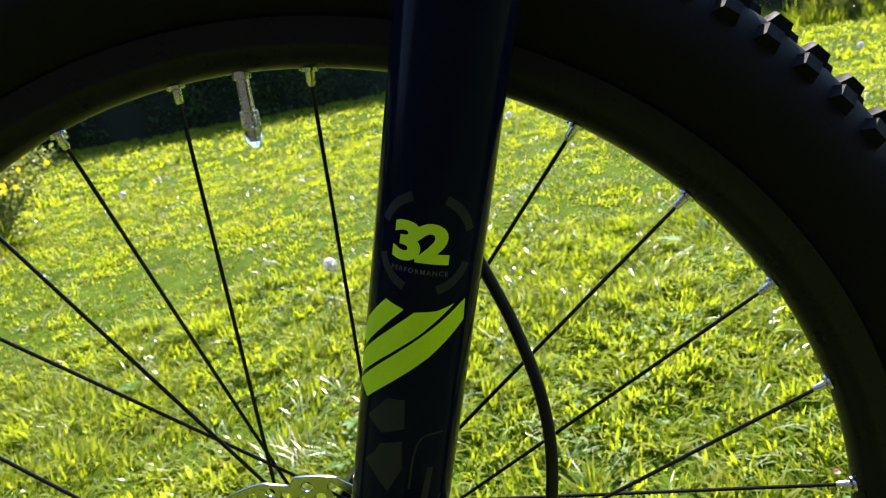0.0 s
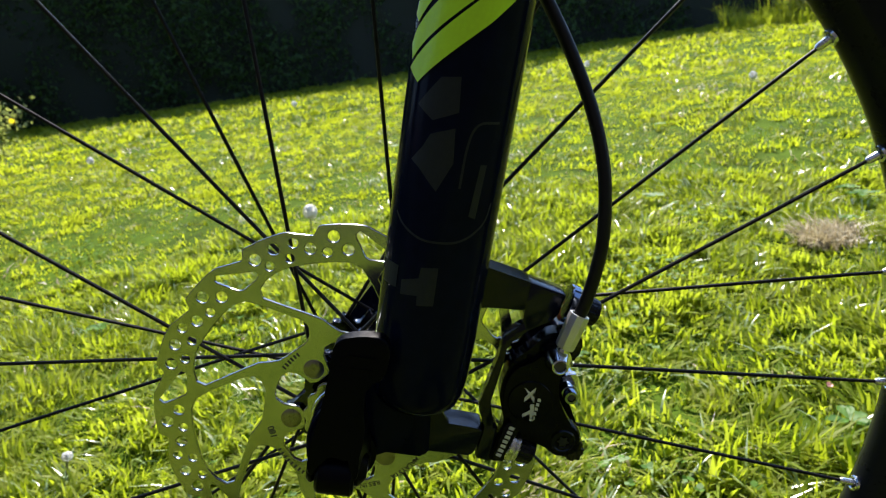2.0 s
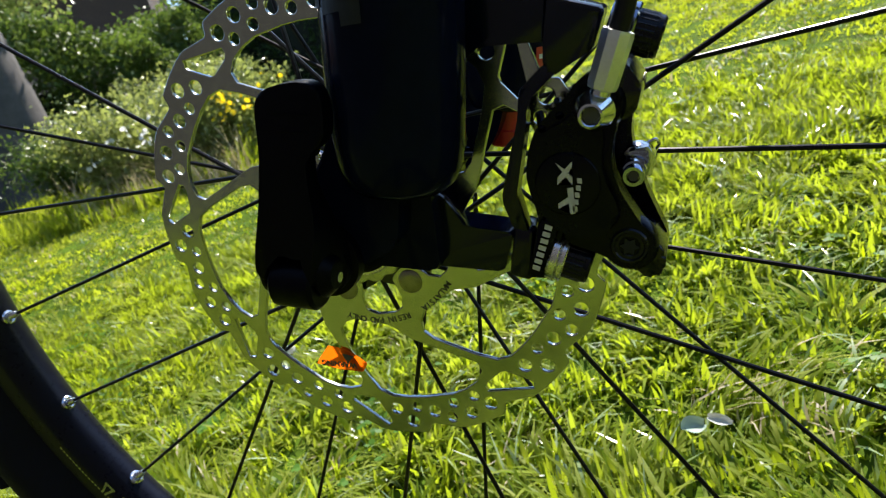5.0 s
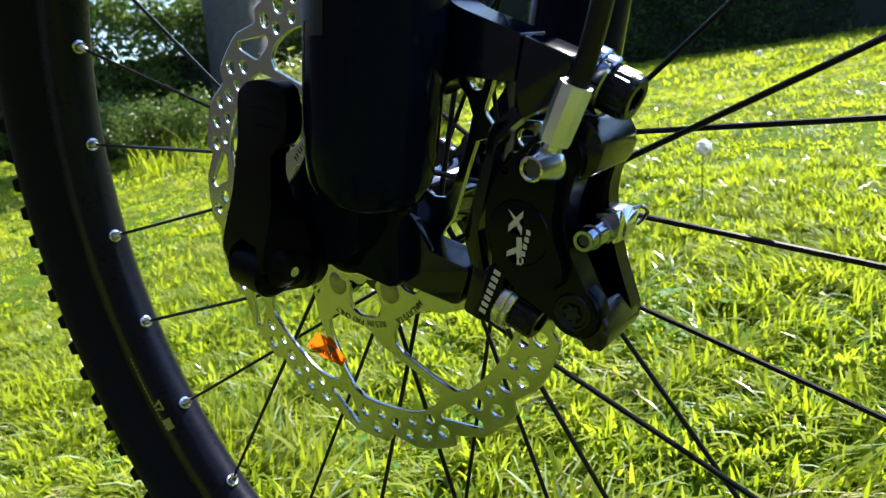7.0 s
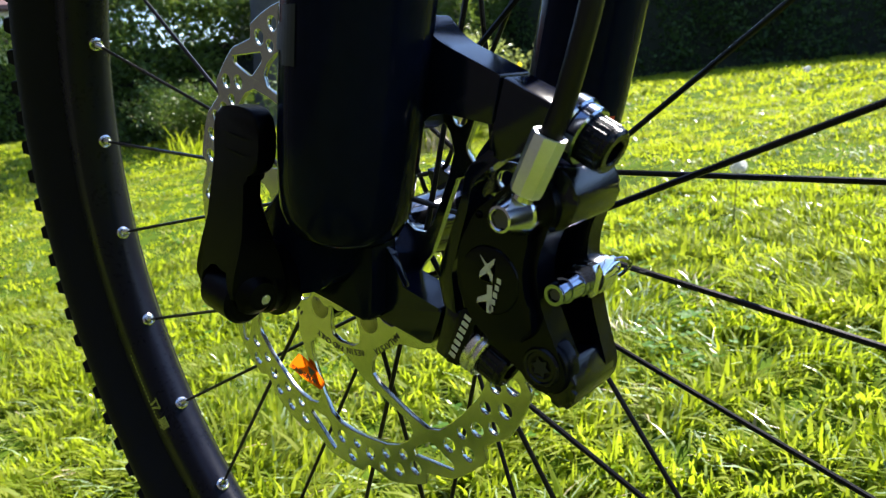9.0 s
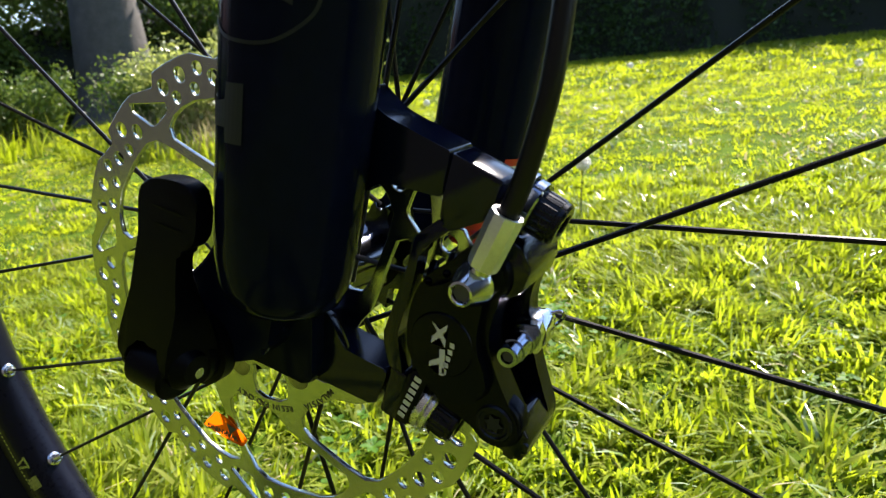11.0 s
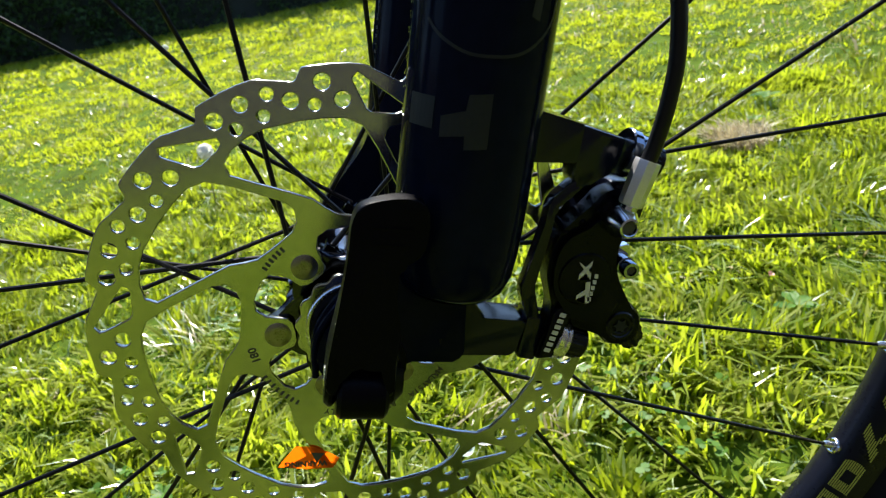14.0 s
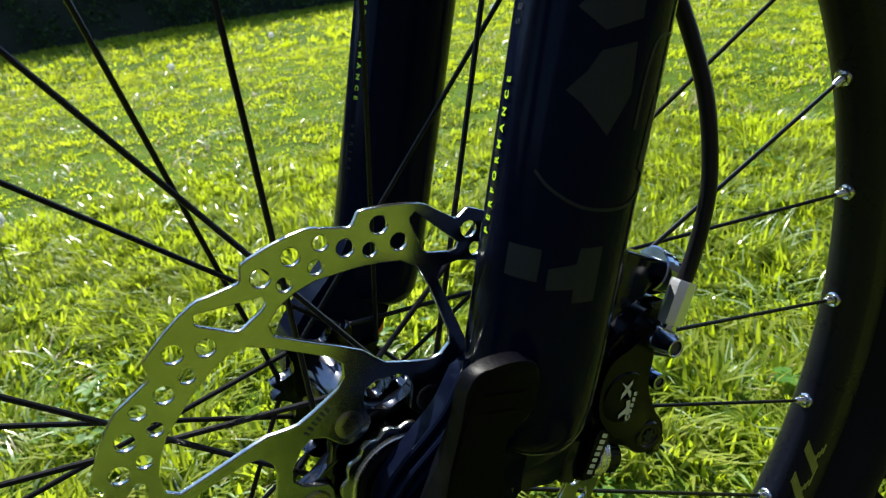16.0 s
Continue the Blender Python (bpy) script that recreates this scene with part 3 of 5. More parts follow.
for line in ([(0.0151, 0.1442), (0.0067, 0.1428), (0.0038, 0.1352), (0.0032, 0.1198)], [(-0.0215, 0.1066), (-0.0165, 0.1026), (-0.0085, 0.0993), (-0.0005, 0.0991), (0.0060, 0.1003), (0.0115, 0.1035), (0.0163, 0.1085), (0.0180, 0.1150)]):
    leg_decal("grey_line", ribbon(line, 0.0009), DECAL_GREY, 0, 0.0, label="thin grey line of a leg graphic")
for leg, cy, txt, z, turn, mid, mat in ((left_leg, LEG_Y, "PERFORMANCE", 0.1075, 90, -1.70, DECAL_LIME), (left_leg, LEG_Y, "SERIES", 0.1510, 90, -1.70, DECAL_GREY), (right_leg, 0.1005, "PERFORMANCE", 0.1330, -90, -1.25, DECAL_LIME), (right_leg, 0.1005, "SERIES", 0.0925, -90, -1.25, DECAL_GREY)):
    w = lettering(txt, 0.0032, 0.00012, 0, 2.25)
    w.transform(Matrix.Rotation(radians(turn), 4, "Z"))
    part("side_lettering", wrap(w, LEG_X, cy, LEG_R + 0.0003, z, mid), mat, leg, "small lettering running along the leg", smooth=False)
leg_decal("sticker", [[(-0.0045, -0.0060), (0.0045, -0.0060), (0.0045, 0.0060), (-0.0045, 0.0060)]], DECAL_RED, 0.0465, 1.2, cy=0.1005, parent=right_leg, label="small red sticker on the far leg")
leg_decal("print", [[(-0.0028, 0.0010), (0.0028, 0.0010), (0.0028, 0.0030), (-0.0028, 0.0030)]], DECAL_WHITE, 0.0465, 1.2, cy=0.1005, R=LEG_R + 0.0003, parent=right_leg, label="pale bar printed on the sticker")
bm = bmesh.new()
lathe(bm, (LEG_X, 0.1045, 0.0240), (0, 0, -1), [(0, 0), (0.0070, 0), (0.0078, 0.0006), (0.0078, 0.0100), (0.0086, 0.0108), (0.0086, 0.0172), (0.0078, 0.0180), (0, 0.0180)], 24)
part("adjuster_knob", bm, DECAL_RED, right_leg, "red anodised adjuster knob under the far leg")

# dropout castings, brake posts
bm = bmesh.new()
drop = rounded([(-0.0140, -0.004), (-0.0130, 0.008), (0.0030, 0.030), (0.0090, 0.048), (0.0300, 0.042), (0.0285, 0.0200), (0.0275, 0.0080), (0.0240, 0.0035), (0.0120, -0.0030), (0.0040, -0.0080), (-0.0080, -0.0110)], 0.004, 4)
prism(bm, drop, -0.0290, -0.0170, 0.0022, 2)
web = rounded([(-0.0120, -0.004), (-0.0110, 0.008), (0.0050, 0.030), (0.0100, 0.045), (0.0350, 0.040), (0.0350, 0.0200), (0.0358, 0.0125), (0.0375, -0.0062), (0.0180, -0.0062), (0.0080, -0.0068), (-0.0080, -0.0085)], 0.004, 4)
prism(bm, web, -0.0185, -0.0085, 0.0016, 2)
for yy in (-0.0262, -0.0205):
    sweep(bm, smooth_path([(-0.0136, yy, -0.0080), (-0.0143, yy, 0.0040), (-0.0098, yy, 0.0150), (0.0022, yy, 0.0310), (0.0082, yy, 0.0480)], 5), 0.0012, 8)
dropout = part("dropout", bm, FORK_BLACK, bicycle, "black cast fork end with the lower brake post")
bm = bmesh.new()
prism(bm, rounded([(-0.0135, -0.010), (-0.0145, 0.008), (-0.0060, 0.026), (0.0050, 0.044), (0.0105, 0.064), (0.0300, 0.060), (0.0320, 0.032), (0.0290, 0.016), (0.0210, 0.002), (0.0130, -0.008), (0.0020, -0.015)], 0.006, 4), 0.0870, 0.1060, 0.0045, 4)
part("dropout", bm, FORK_BLACK, bicycle, "black cast fork end on the far side")

bm = bmesh.new()
prism(bm, rounded([(0.0150, 0.0100), (0.0330, 0.0096), (0.0415, 0.0085), (0.0596, 0.0076), (0.0600, 0.0060), (0.0575, -0.0064), (0.0200, -0.0070), (0.0120, -0.0020)], [0.003, 0.003, 0.004, 0.001, 0.001, 0.002, 0.006, 0.004], 4), -0.0124, 0.0010, 0.0018, 3)
prism(bm, rounded([(0.0300, 0.0220), (0.0376, 0.0172), (0.0450, 0.0082), (0.0300, 0.0060)], 0.001, 2), -0.0126, -0.0096, 0.0006, 1)
part("brake_post", bm, CAST_BLACK, bicycle, "black cast lower brake post on the fork end")

POST = Vector((0.970, 0, -0.243))
bm = bmesh.new()
prism(bm, rounded([(0.0380, 0.0890), (0.0465, 0.0835), (0.0686, 0.0790), (0.0682, 0.0662), (0.0520, 0.0652), (0.0480, 0.0640), (0.0450, 0.0610), (0.0380, 0.0560)], [0.001, 0.004, 0.0008, 0.0008, 0.004, 0.005, 0.004, 0.001], 4), -0.0125, 0.0008, 0.0030, 3)
part("brake_post", bm, CAST_BLACK, bicycle, "black cast upper brake post on the fork leg")
bm = bmesh.new()
prism(bm, rounded([(0.0683, 0.0788), (0.0848, 0.0753), (0.0822, 0.0640), (0.0760, 0.0600), (0.0715, 0.0565), (0.0685, 0.0590), (0.0683, 0.0660)], 0.0016, 3), -0.0118, 0.0008, 0.0016, 2)
prism(bm, rounded([(0.0735, 0.0600), (0.0715, 0.0570), (0.0640, 0.0490), (0.0638, 0.0415), (0.0612, 0.0205), (0.0656, 0.0075), (0.0606, 0.0080), (0.0562, 0.0183), (0.0611, 0.0440), (0.0614, 0.0525), (0.0690, 0.0605)], 0.0016, 3), -0.0117, -0.0058, 0.0012, 2)
prism(bm, rounded([(0.0606, 0.0100), (0.0668, 0.0086), (0.0662, -0.0090), (0.0588, -0.0078)], 0.0016, 3), -0.0118, 0.0008, 0.0014, 2)
adapter = part("brake_adapter", bm, CAST_BLACK, bicycle, "black bent brake mount adapter between both posts")


def socket_bolt(face, axis, head_len, r, washers, mat=BOLT_BLACK, name="bolt", label="black socket head bolt", ribs=24):
    """A socket head cap bolt seen at its end: knurled head with a hexagonal socket, and washers behind it."""
    f, a = Vector(face), Vector(axis).normalized()
    bm = bmesh.new()
    lathe(bm, f, -a, [(0, 0.004), (r * 0.5, 0.0038), (r * 0.5, 0.0004), (r * 0.56, 0.0), (r * 0.86, 0.0), (r * 0.97, 0.0007), (r * 0.97, head_len * 0.25), (r, head_len * 0.27), (r, head_len), (0, head_len)], 24)
    _, u, v = basis(a)
    for i in range(ribs):
        t = 2 * math.pi * i / ribs
        d = u * math.cos(t) + v * math.sin(t)
        w = u * -math.sin(t) + v * math.cos(t)
        p0, p1 = f - a * head_len * 0.3, f - a * head_len * 0.98
        q = [p0 + d * r * 0.98 - w * r * 0.07, p0 + d * r * 0.98 + w * r * 0.07, p0 + d * r * 1.02, p1 + d * r * 0.98 - w * r * 0.07, p1 + d * r * 0.98 + w * r * 0.07, p1 + d * r * 1.02]
        k = [bm.verts.new(c) for c in q]
        for ids in ((0, 2, 5, 3), (2, 1, 4, 5), (0, 1, 2), (3, 5, 4)):
            bm.faces.new([k[j] for j in ids])
    ob = part(name, bm, mat, bicycle, label)
    s = head_len
    for rw, lw, mw, lab in washers:
        b2 = bmesh.new()
        rod(b2, f - a * s, f - a * (s + lw), rw, 28, chamfer=0.0005)
        part("washer", b2, mw, ob, lab)
        s += lw
    return ob


socket_bolt((0.1003, -0.0058, 0.0667), POST, 0.0075, 0.0062, [(0.0078, 0.0034, BLUE_CHROME, "dark chromed conical washer"), (0.0086, 0.0040, BLUE_CHROME, "dark chromed washer")])
socket_bolt((0.0848, -0.0080, -0.0030), POST, 0.0080, 0.0062, [(0.0082, 0.0022, ALLOY, "light grey washer"), (0.0084, 0.0030, ALLOY, "light grey washer")])

# through axle, quick release
bm = bmesh.new()
lathe(bm, (0.002, 0, 0.0), (0, 1, 0), [(0, -0.0375), (0.0098, -0.0375), (0.0108, -0.0365), (0.0108, -0.0330), (0.0128, -0.0325), (0.0128, -0.0280), (0.0075, -0.0278), (0.0075, 0.108), (0, 0.108)], 36)
part("axle", bm, LEVER_BLACK, bicycle, "black through axle with a stepped collar")
bm = bmesh.new()
lev = rounded([(-0.0072, 0.0520), (-0.0050, 0.0566), (0.0030, 0.0590), (0.0112, 0.0596), (0.0146, 0.0560), (0.0148, 0.0475), (0.0134, 0.0418), (0.0078, 0.0390), (0.0072, 0.0300), (0.0098, 0.0190), (0.0118, 0.0110), (0.0122, 0.0030), (0.0118, -0.0005), (0.0080, -0.0005), (0.0072, 0.0062), (0.0020, 0.0092), (-0.0068, 0.0070), (-0.0078, -0.0005), (-0.0112, -0.0005), (-0.0114, 0.0080), (-0.0086, 0.0280), (-0.0074, 0.0400)], [0.004, 0.003, 0.003, 0.004, 0.003, 0.003, 0.003, 0.002, 0.004, 0.004, 0.004, 0.003, 0.002, 0.001, 0.003, 0.003, 0.003, 0.001, 0.003, 0.003, 0.006, 0.004], 3)
prism(bm, lev, -0.0460, -0.0350, 0.0028, 3)
for v in bm.verts:
    up = min(1, max(0, (v.co.z - 0.004) / 0.026))
    deep = (v.co.y + 0.0460) / 0.0110
    v.co.y = -0.0502 + 0.0047 * up + deep * (0.0172 - 0.0112 * up)
    if v.co.x > 0.004 and v.co.z < 0.022:
        v.co.x -= (v.co.x - 0.004) * 0.42 * (1 - deep) * min(1, (0.022 - v.co.z) / 0.012)
rod(bm, (-0.0115, -0.0416, 0.0005), (-0.0080, -0.0416, 0.0005), 0.0082, 32, chamfer=0.0012)
rod(bm, (0.0046, -0.0416, 0.0005), (0.0121, -0.0416, 0.0005), 0.0076, 32, chamfer=0.0030)
lever = part("quick_release_lever", bm, LEVER_BLACK, bicycle, "matt black curved quick release lever standing up beside the fork")
bm = bmesh.new()
rod(bm, (-0.0078, -0.0436, -0.0026), (0.0076, -0.0436, -0.0026), 0.0082, 32, chamfer=0.0012)
part("cam_barrel", bm, LEVER_BLACK, lever, "black cam barrel in the lever's fork")
bm = bmesh.new()
rod(bm, (0.0085, -0.0405, -0.0010), (0.0123, -0.0405, -0.0010), 0.0017, 20)
part("pivot_pin", bm, ALLOY, lever, "bright end of the pivot pin")
bm = bmesh.new()
lathe(bm, (-0.0108, -0.0415, 0.0012), (-1, 0, 0), [(0.0036, 0), (0.0036, 0.0008), (0.0033, 0.0010), (0.0010, 0.0010), (0.0008, 0.0006), (0, 0.0006)], 24)
part("pivot_screw", bm, ALLOY, lever, "bright round pivot screw in the lever's fork")
for i, (zz, ww) in enumerate(((0.0505, 0.011), (0.0455, 0.009))):
    b2 = stand(flat([[(-ww / 2, -0.0003), (ww / 2, -0.0003), (ww / 2, 0.0003), (-ww / 2, 0.0003)]]), -0.0463, 0.0045, zz)
    part("raised_bar", b2, LEVER_BLACK, lever, "faint raised mark", smooth=False)

# ---------------------------------------------------------------- brake disc
rim_line = []
for k in range(16):
    b0 = 104.8 + 22.5 * k
    for r, a in ((0.0900, 0), (0.0893, 0.5), (0.0866, 1.7), (0.0861, 2.4), (0.0866, 3.6), (0.0886, 7.6), (0.0896, 9.0), (0.0900, 10.4), (0.0902, 13), (0.0902, 17), (0.0901, 21)):
        rim_line.append(polar(r, b0 + a))
holes = []
HOLES = [(0.0847, 101.2, 27), (0.0788, 97.0, 26), (0.0779, 103.6, 21), (0.0805, 108.7, 26), (0.0844, 113.2, 22), (0.0783, 115.7, 21), (0.0844, 119.3, 26), (0.0781, 122.8, 21), (0.0835, 125.9, 27)]
WINDOW = [(70.5, 137.2), (72.8, 141.5), (73.2, 147), (73.6, 153), (74.6, 162), (74.3, 167), (73.2, 171.5), (70.8, 175.2), (67.0, 175.9), (60.2, 171), (53, 163.5), (47.8, 156), (43.5, 151.5), (41.0, 147.5), (39.9, 141), (39.6, 133), (40.2, 126), (42.6, 121.6), (46.6, 119.8), (50.5, 122), (54.8, 126.2), (63.9, 132.8)]
SLOT = [(87.4, 138.6), (85.6, 139.7), (84.2, 139.5), (75.9, 136.2), (75.0, 134.8), (75.7, 129.2), (76.8, 127.8), (78.8, 127.7)]
for s in range(8):
    for r, a, d in HOLES:
        c = polar(r, a + 45 * s)
        q = d * 0.0001 * 0.98
        holes.append([(c[0] + q * math.cos(2 * math.pi * i / 20), c[1] + q * math.sin(2 * math.pi * i / 20)) for i in range(20)])
    holes.append([polar(r / 1000, a + 45 * s) for r, a in WINDOW])
    holes.append([polar(r / 1000, a + 45 * s) for r, a in SLOT])
inner = []
BOLT_A, BOLT_R = 133.2, 0.0274
for k in range(6):
    b0 = BOLT_A + 60 * k
    for r, a in ((35.6, -30), (35.8, -24), (34.6, -18), (31, -14.5), (27, -14), (23.5, -14), (21.6, -9), (21, 0), (21.6, 9), (23.5, 14), (27, 14), (31, 14.5), (34.6, 18), (35.8, 24)):
        inner.append(polar(r / 1000, b0 + a))
holes.append(inner)
# Grey for etched marks and print, and for shade drawn in two sockets.
INK = material("etch_and_socket_grey", (0.05, 0.05, 0.045), 0.6, vary=0.3, scale=400)
rotor = part("brake_disc", plate([rim_line] + holes, 0, 0.0019, 0.00038), STEEL, bicycle, "round stainless steel brake disc with drilled holes and cut-out arms")
for k in range(6):
    c = polar(BOLT_R, BOLT_A + 60 * k)
    bm = bmesh.new()
    lathe(bm, (c[0], -0.0008, c[1]), (0, -1, 0), [(0.0047, -0.0002), (0.0047, 0.0003), (0.0044, 0.0005), (0.0016, 0.00055), (0, 0.0004)], 28)
    part("disc_bolt", bm, RIVET, rotor, "dull flat steel rivet")
t1 = lettering("180", 0.0042, 0.0001)
c = polar(0.0375, 203)
part("etched_number", stand(t1, -0.00105, c[0], c[1], 203 - 90), INK, rotor, "small etched number", smooth=False)


def arc_word(text, size, r, mid, step):
    """A word round the disc: tops outward, read as the angle falls."""
    for i, ch in enumerate(text):
        if ch == " ":
            continue
        a = mid + step * ((len(text) - 1) / 2 - i)
        c = polar(r, a)
        part("etched_letter", stand(lettering(ch, size, 0.00004), -0.00105, c[0], c[1], a - 90), INK, rotor, "etched letter", smooth=False)


arc_word("RESIN PAD ONLY", 0.0034, 0.0384, 277.6, 2.9)
arc_word("MALAYSIA", 0.0034, 0.0384, 319.1, 3.0)
for a in [217.4 + 3.4 * i for i in range(8)] + [135.5 + 2.8 * i for i in range(6)]:
    c = polar(0.0387 if a > 200 else 0.0371, a)
    part("etched_bar", stand(flat([[(-0.00045, -0.0010), (0.00045, -0.0010), (0.00045, 0.0010), (-0.00045, 0.0010)]]), -0.00105, c[0], c[1], a - 90), INK, rotor, "etched bar", smooth=False)

bm = stand(flat([[polar(0.0563, 250.7), polar(0.0550, 254.5), polar(0.0546, 258), polar(0.0560, 264), polar(0.0584, 268.3), polar(0.0606, 267.6), polar(0.0630, 266.4), polar(0.0650, 257.5), polar(0.0671, 248.5), polar(0.0640, 248.8)]]), 0)
for v in bm.verts:
    v.co.y = -0.0016
sticker = part("warning_sticker", bm, FILM, rotor, "orange film warning tag with black print", smooth=False)
w = lettering("WARNING", 0.0033, 0.00016)
c = polar(0.0624, 256.7)
part("print", stand(w, -0.0019, c[0], c[1], 183.7), INK, sticker, "black print", smooth=False)
c = polar(0.0584, 260)
part("print", stand(flat([[(-0.0026, -0.0017), (0.0026, -0.0017), (0, 0.0026)]]), -0.0019, c[0], c[1], 175), INK, sticker, "black print", smooth=False)

# ---------------------------------------------------------------- caliper
bm = bmesh.new()
face = rounded([(0.0645, 0.0245), (0.0642, 0.0300), (0.0650, 0.0355), (0.0668, 0.0415), (0.0705, 0.0460), (0.0750, 0.0505), (0.0790, 0.0565), (0.0845, 0.0590), (0.0900, 0.0560), (0.0905, 0.0440), (0.0892, 0.0370), (0.0897, 0.0300), (0.0930, 0.0232), (0.0988, 0.0150), (0.1040, 0.0085), (0.1042, 0.0030), (0.0990, 0.0000), (0.0945, 0.0008), (0.0860, 0.0040), (0.0775, 0.0062), (0.0762, 0.0100), (0.0724, -0.0066), (0.0652, -0.0072), (0.0688, 0.0130)], [0.004, 0.004, 0.004, 0.004, 0.004, 0.003, 0.004, 0.004, 0.004, 0.004, 0.004, 0.004, 0.003, 0.003, 0.004, 0.003, 0.003, 0.005, 0.004, 0.002, 0.001, 0.0015, 0.0015, 0.004], 4)
prism(bm, face, -0.0128, -0.0042, 0.0018, 3)
prism(bm, rounded([(0.0668, 0.0205), (0.0656, 0.0300), (0.0668, 0.0370), (0.0700, 0.0415), (0.0750, 0.0440), (0.0790, 0.0480), (0.0830, 0.0500), (0.0872, 0.0430), (0.0868, 0.0330), (0.0885, 0.0270), (0.0920, 0.0215), (0.0935, 0.0150), (0.0870, 0.0100), (0.0800, 0.0090), (0.0735, 0.0120)], 0.004, 4), -0.0158, -0.0100, 0.0032, 4)
prism(bm, rounded([(0.0722, 0.0150), (0.0750, 0.0125), (0.0716, -0.0050), (0.0660, -0.0062), (0.0688, 0.0130)], 0.0012, 3), -0.0153, -0.0110, 0.0010, 2)
caliper = part("caliper_body", bm, CALIPER_GREY, bicycle, "dark grey two-piece brake caliper body")
bm = bmesh.new()
lathe(bm, (0.0964, -0.0095, 0.0070), (0, -1, 0), [(0.0086, -0.002), (0.0084, 0.0018), (0.0076, 0.0030), (0, 0.0030)], 36)
part("cap_boss", bm, CALIPER_GREY, caliper, "round boss under the star socket cap")
bm = bmesh.new()
lathe(bm, (0.0846, -0.0080, 0.0492), (0, -1, 0), [(0.0082, -0.003), (0.0080, 0.0030), (0.0070, 0.0048), (0, 0.0048)], 36)
part("hose_boss", bm, CALIPER_GREY, caliper, "round boss under the hose bolt")
for k in range(3):
    bm = bmesh.new()
    rod(bm, (0.0690 + 0.0052 * k, -0.0132, 0.0412 + 0.0042 * k), (0.0668 + 0.0052 * k, -0.0060, 0.0448 + 0.0042 * k), 0.0013, 10, chamfer=0.0004)
    part("rib", bm, CALIPER_GREY, caliper, "small cast rib")
bm = bmesh.new()
back = rounded([(0.0690, 0.0200), (0.0690, 0.0400), (0.0760, 0.0520), (0.0830, 0.0585), (0.0912, 0.0585), (0.0954, 0.0515), (0.0932, 0.0445), (0.0930, 0.0380), (0.0945, 0.0318), (0.0987, 0.0205), (0.1032, 0.0120), (0.1070, 0.0052), (0.1070, -0.0005), (0.1040, -0.0036), (0.0970, -0.0025), (0.0900, 0.0040), (0.0780, 0.0100)], [0.003, 0.003, 0.003, 0.003, 0.003, 0.003, 0.003, 0.004, 0.006, 0.006, 0.003, 0.003, 0.003, 0.002, 0.003, 0.003, 0.003], 4)
prism(bm, back, 0.0052, 0.0120, 0.0018, 3)
part("caliper_half", bm, CALIPER_GREY, caliper, "far half of the caliper body")
for poly in ([(0.0838, 0.0596), (0.0918, 0.0604), (0.0964, 0.0545), (0.0952, 0.0470), (0.0908, 0.0440), (0.0842, 0.0455)], [(0.0968, 0.0086), (0.1026, 0.0106), (0.1072, 0.0046), (0.1072, -0.0006), (0.1046, -0.0036), (0.0992, -0.0026), (0.0950, 0.0030)]):
    bm = bmesh.new()
    prism(bm, rounded(poly, 0.0014, 3), -0.0112, 0.0110, 0.0022, 2)
    part("bridge", bm, BRIDGE_BLACK, caliper, "glossy bridge between the caliper halves")
bm = bmesh.new()
lathe(bm, (0.0775, -0.0150, 0.0262), (0, -1, 0), [(0.0100, 0), (0.0098, 0.0008), (0.0094, 0.0013), (0.0088, 0.0014), (0, 0.0015)], 48)
cover = part("piston_cover", bm, CALIPER_GREY, caliper, "round raised piston cover")
FY = -0.0168
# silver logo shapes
for poly in ([(-0.0080, -0.0024), (-0.0052, -0.0005), (-0.0034, -0.0020), (-0.0012, -0.0022), (-0.0036, 0.0004), (-0.0010, 0.0022), (-0.0034, 0.0024), (-0.0048, 0.0012), (-0.0064, 0.0024), (-0.0082, 0.0026), (-0.0060, 0.0002)],
             [(-0.0004, 0.0024), (-0.0002, 0.0006), (0.0026, 0.0007), (0.0046, -0.0024), (0.0062, -0.0024), (0.0046, 0.0008), (0.0080, 0.0010), (0.0078, 0.0026)]):
    part("logo_shape", stand(flat([poly]), FY, 0.0770, 0.0250, -84), DECAL_WHITE, cover, "silver logo shape", smooth=False)
for i in range(5):
    part("logo_bar", stand(flat([[(-0.0009, -0.0007), (0.0007, -0.0007), (0.0009, 0.0007), (-0.0007, 0.0007)]]), FY, 0.0811 - 0.00024 * i, 0.0277 - 0.0022 * i, -84), DECAL_WHITE, cover, "small silver logo bar", smooth=False)
for i in range(7):
    part("logo_bar", stand(flat([[(-0.0012, -0.0008), (0.0012, -0.0008), (0.0012, 0.0008), (-0.0012, 0.0008)]]), -0.0156, 0.0721 - 0.00058 * i, 0.0117 - 0.00232 * i, -14), DECAL_WHITE, caliper, "small silver logo bar", smooth=False)
bm = bmesh.new()
lathe(bm, (0.0964, -0.0122, 0.0070), (0, -1, 0), [(0.0058, -0.001), (0.0058, 0.0008), (0.0053, 0.0014), (0.0046, 0.0014), (0.0042, 0.0009), (0.0032, 0.0009), (0.0024, 0.0001), (0, 0.0001)], 36)
cap_bolt = part("cap_bolt", bm, BOLT_BLACK, caliper, "black star socket cap")
# A flat near-black star stands in for the shade in the cap's socket.
star = [polar(0.0030 if i % 2 == 0 else 0.0018, 30 * i) for i in range(12)]
part("socket", stand(flat([star]), -0.0133, 0.0964, 0.0070), INNER_SHADE, cap_bolt, "flat dark star standing in for a shaded socket", smooth=False)
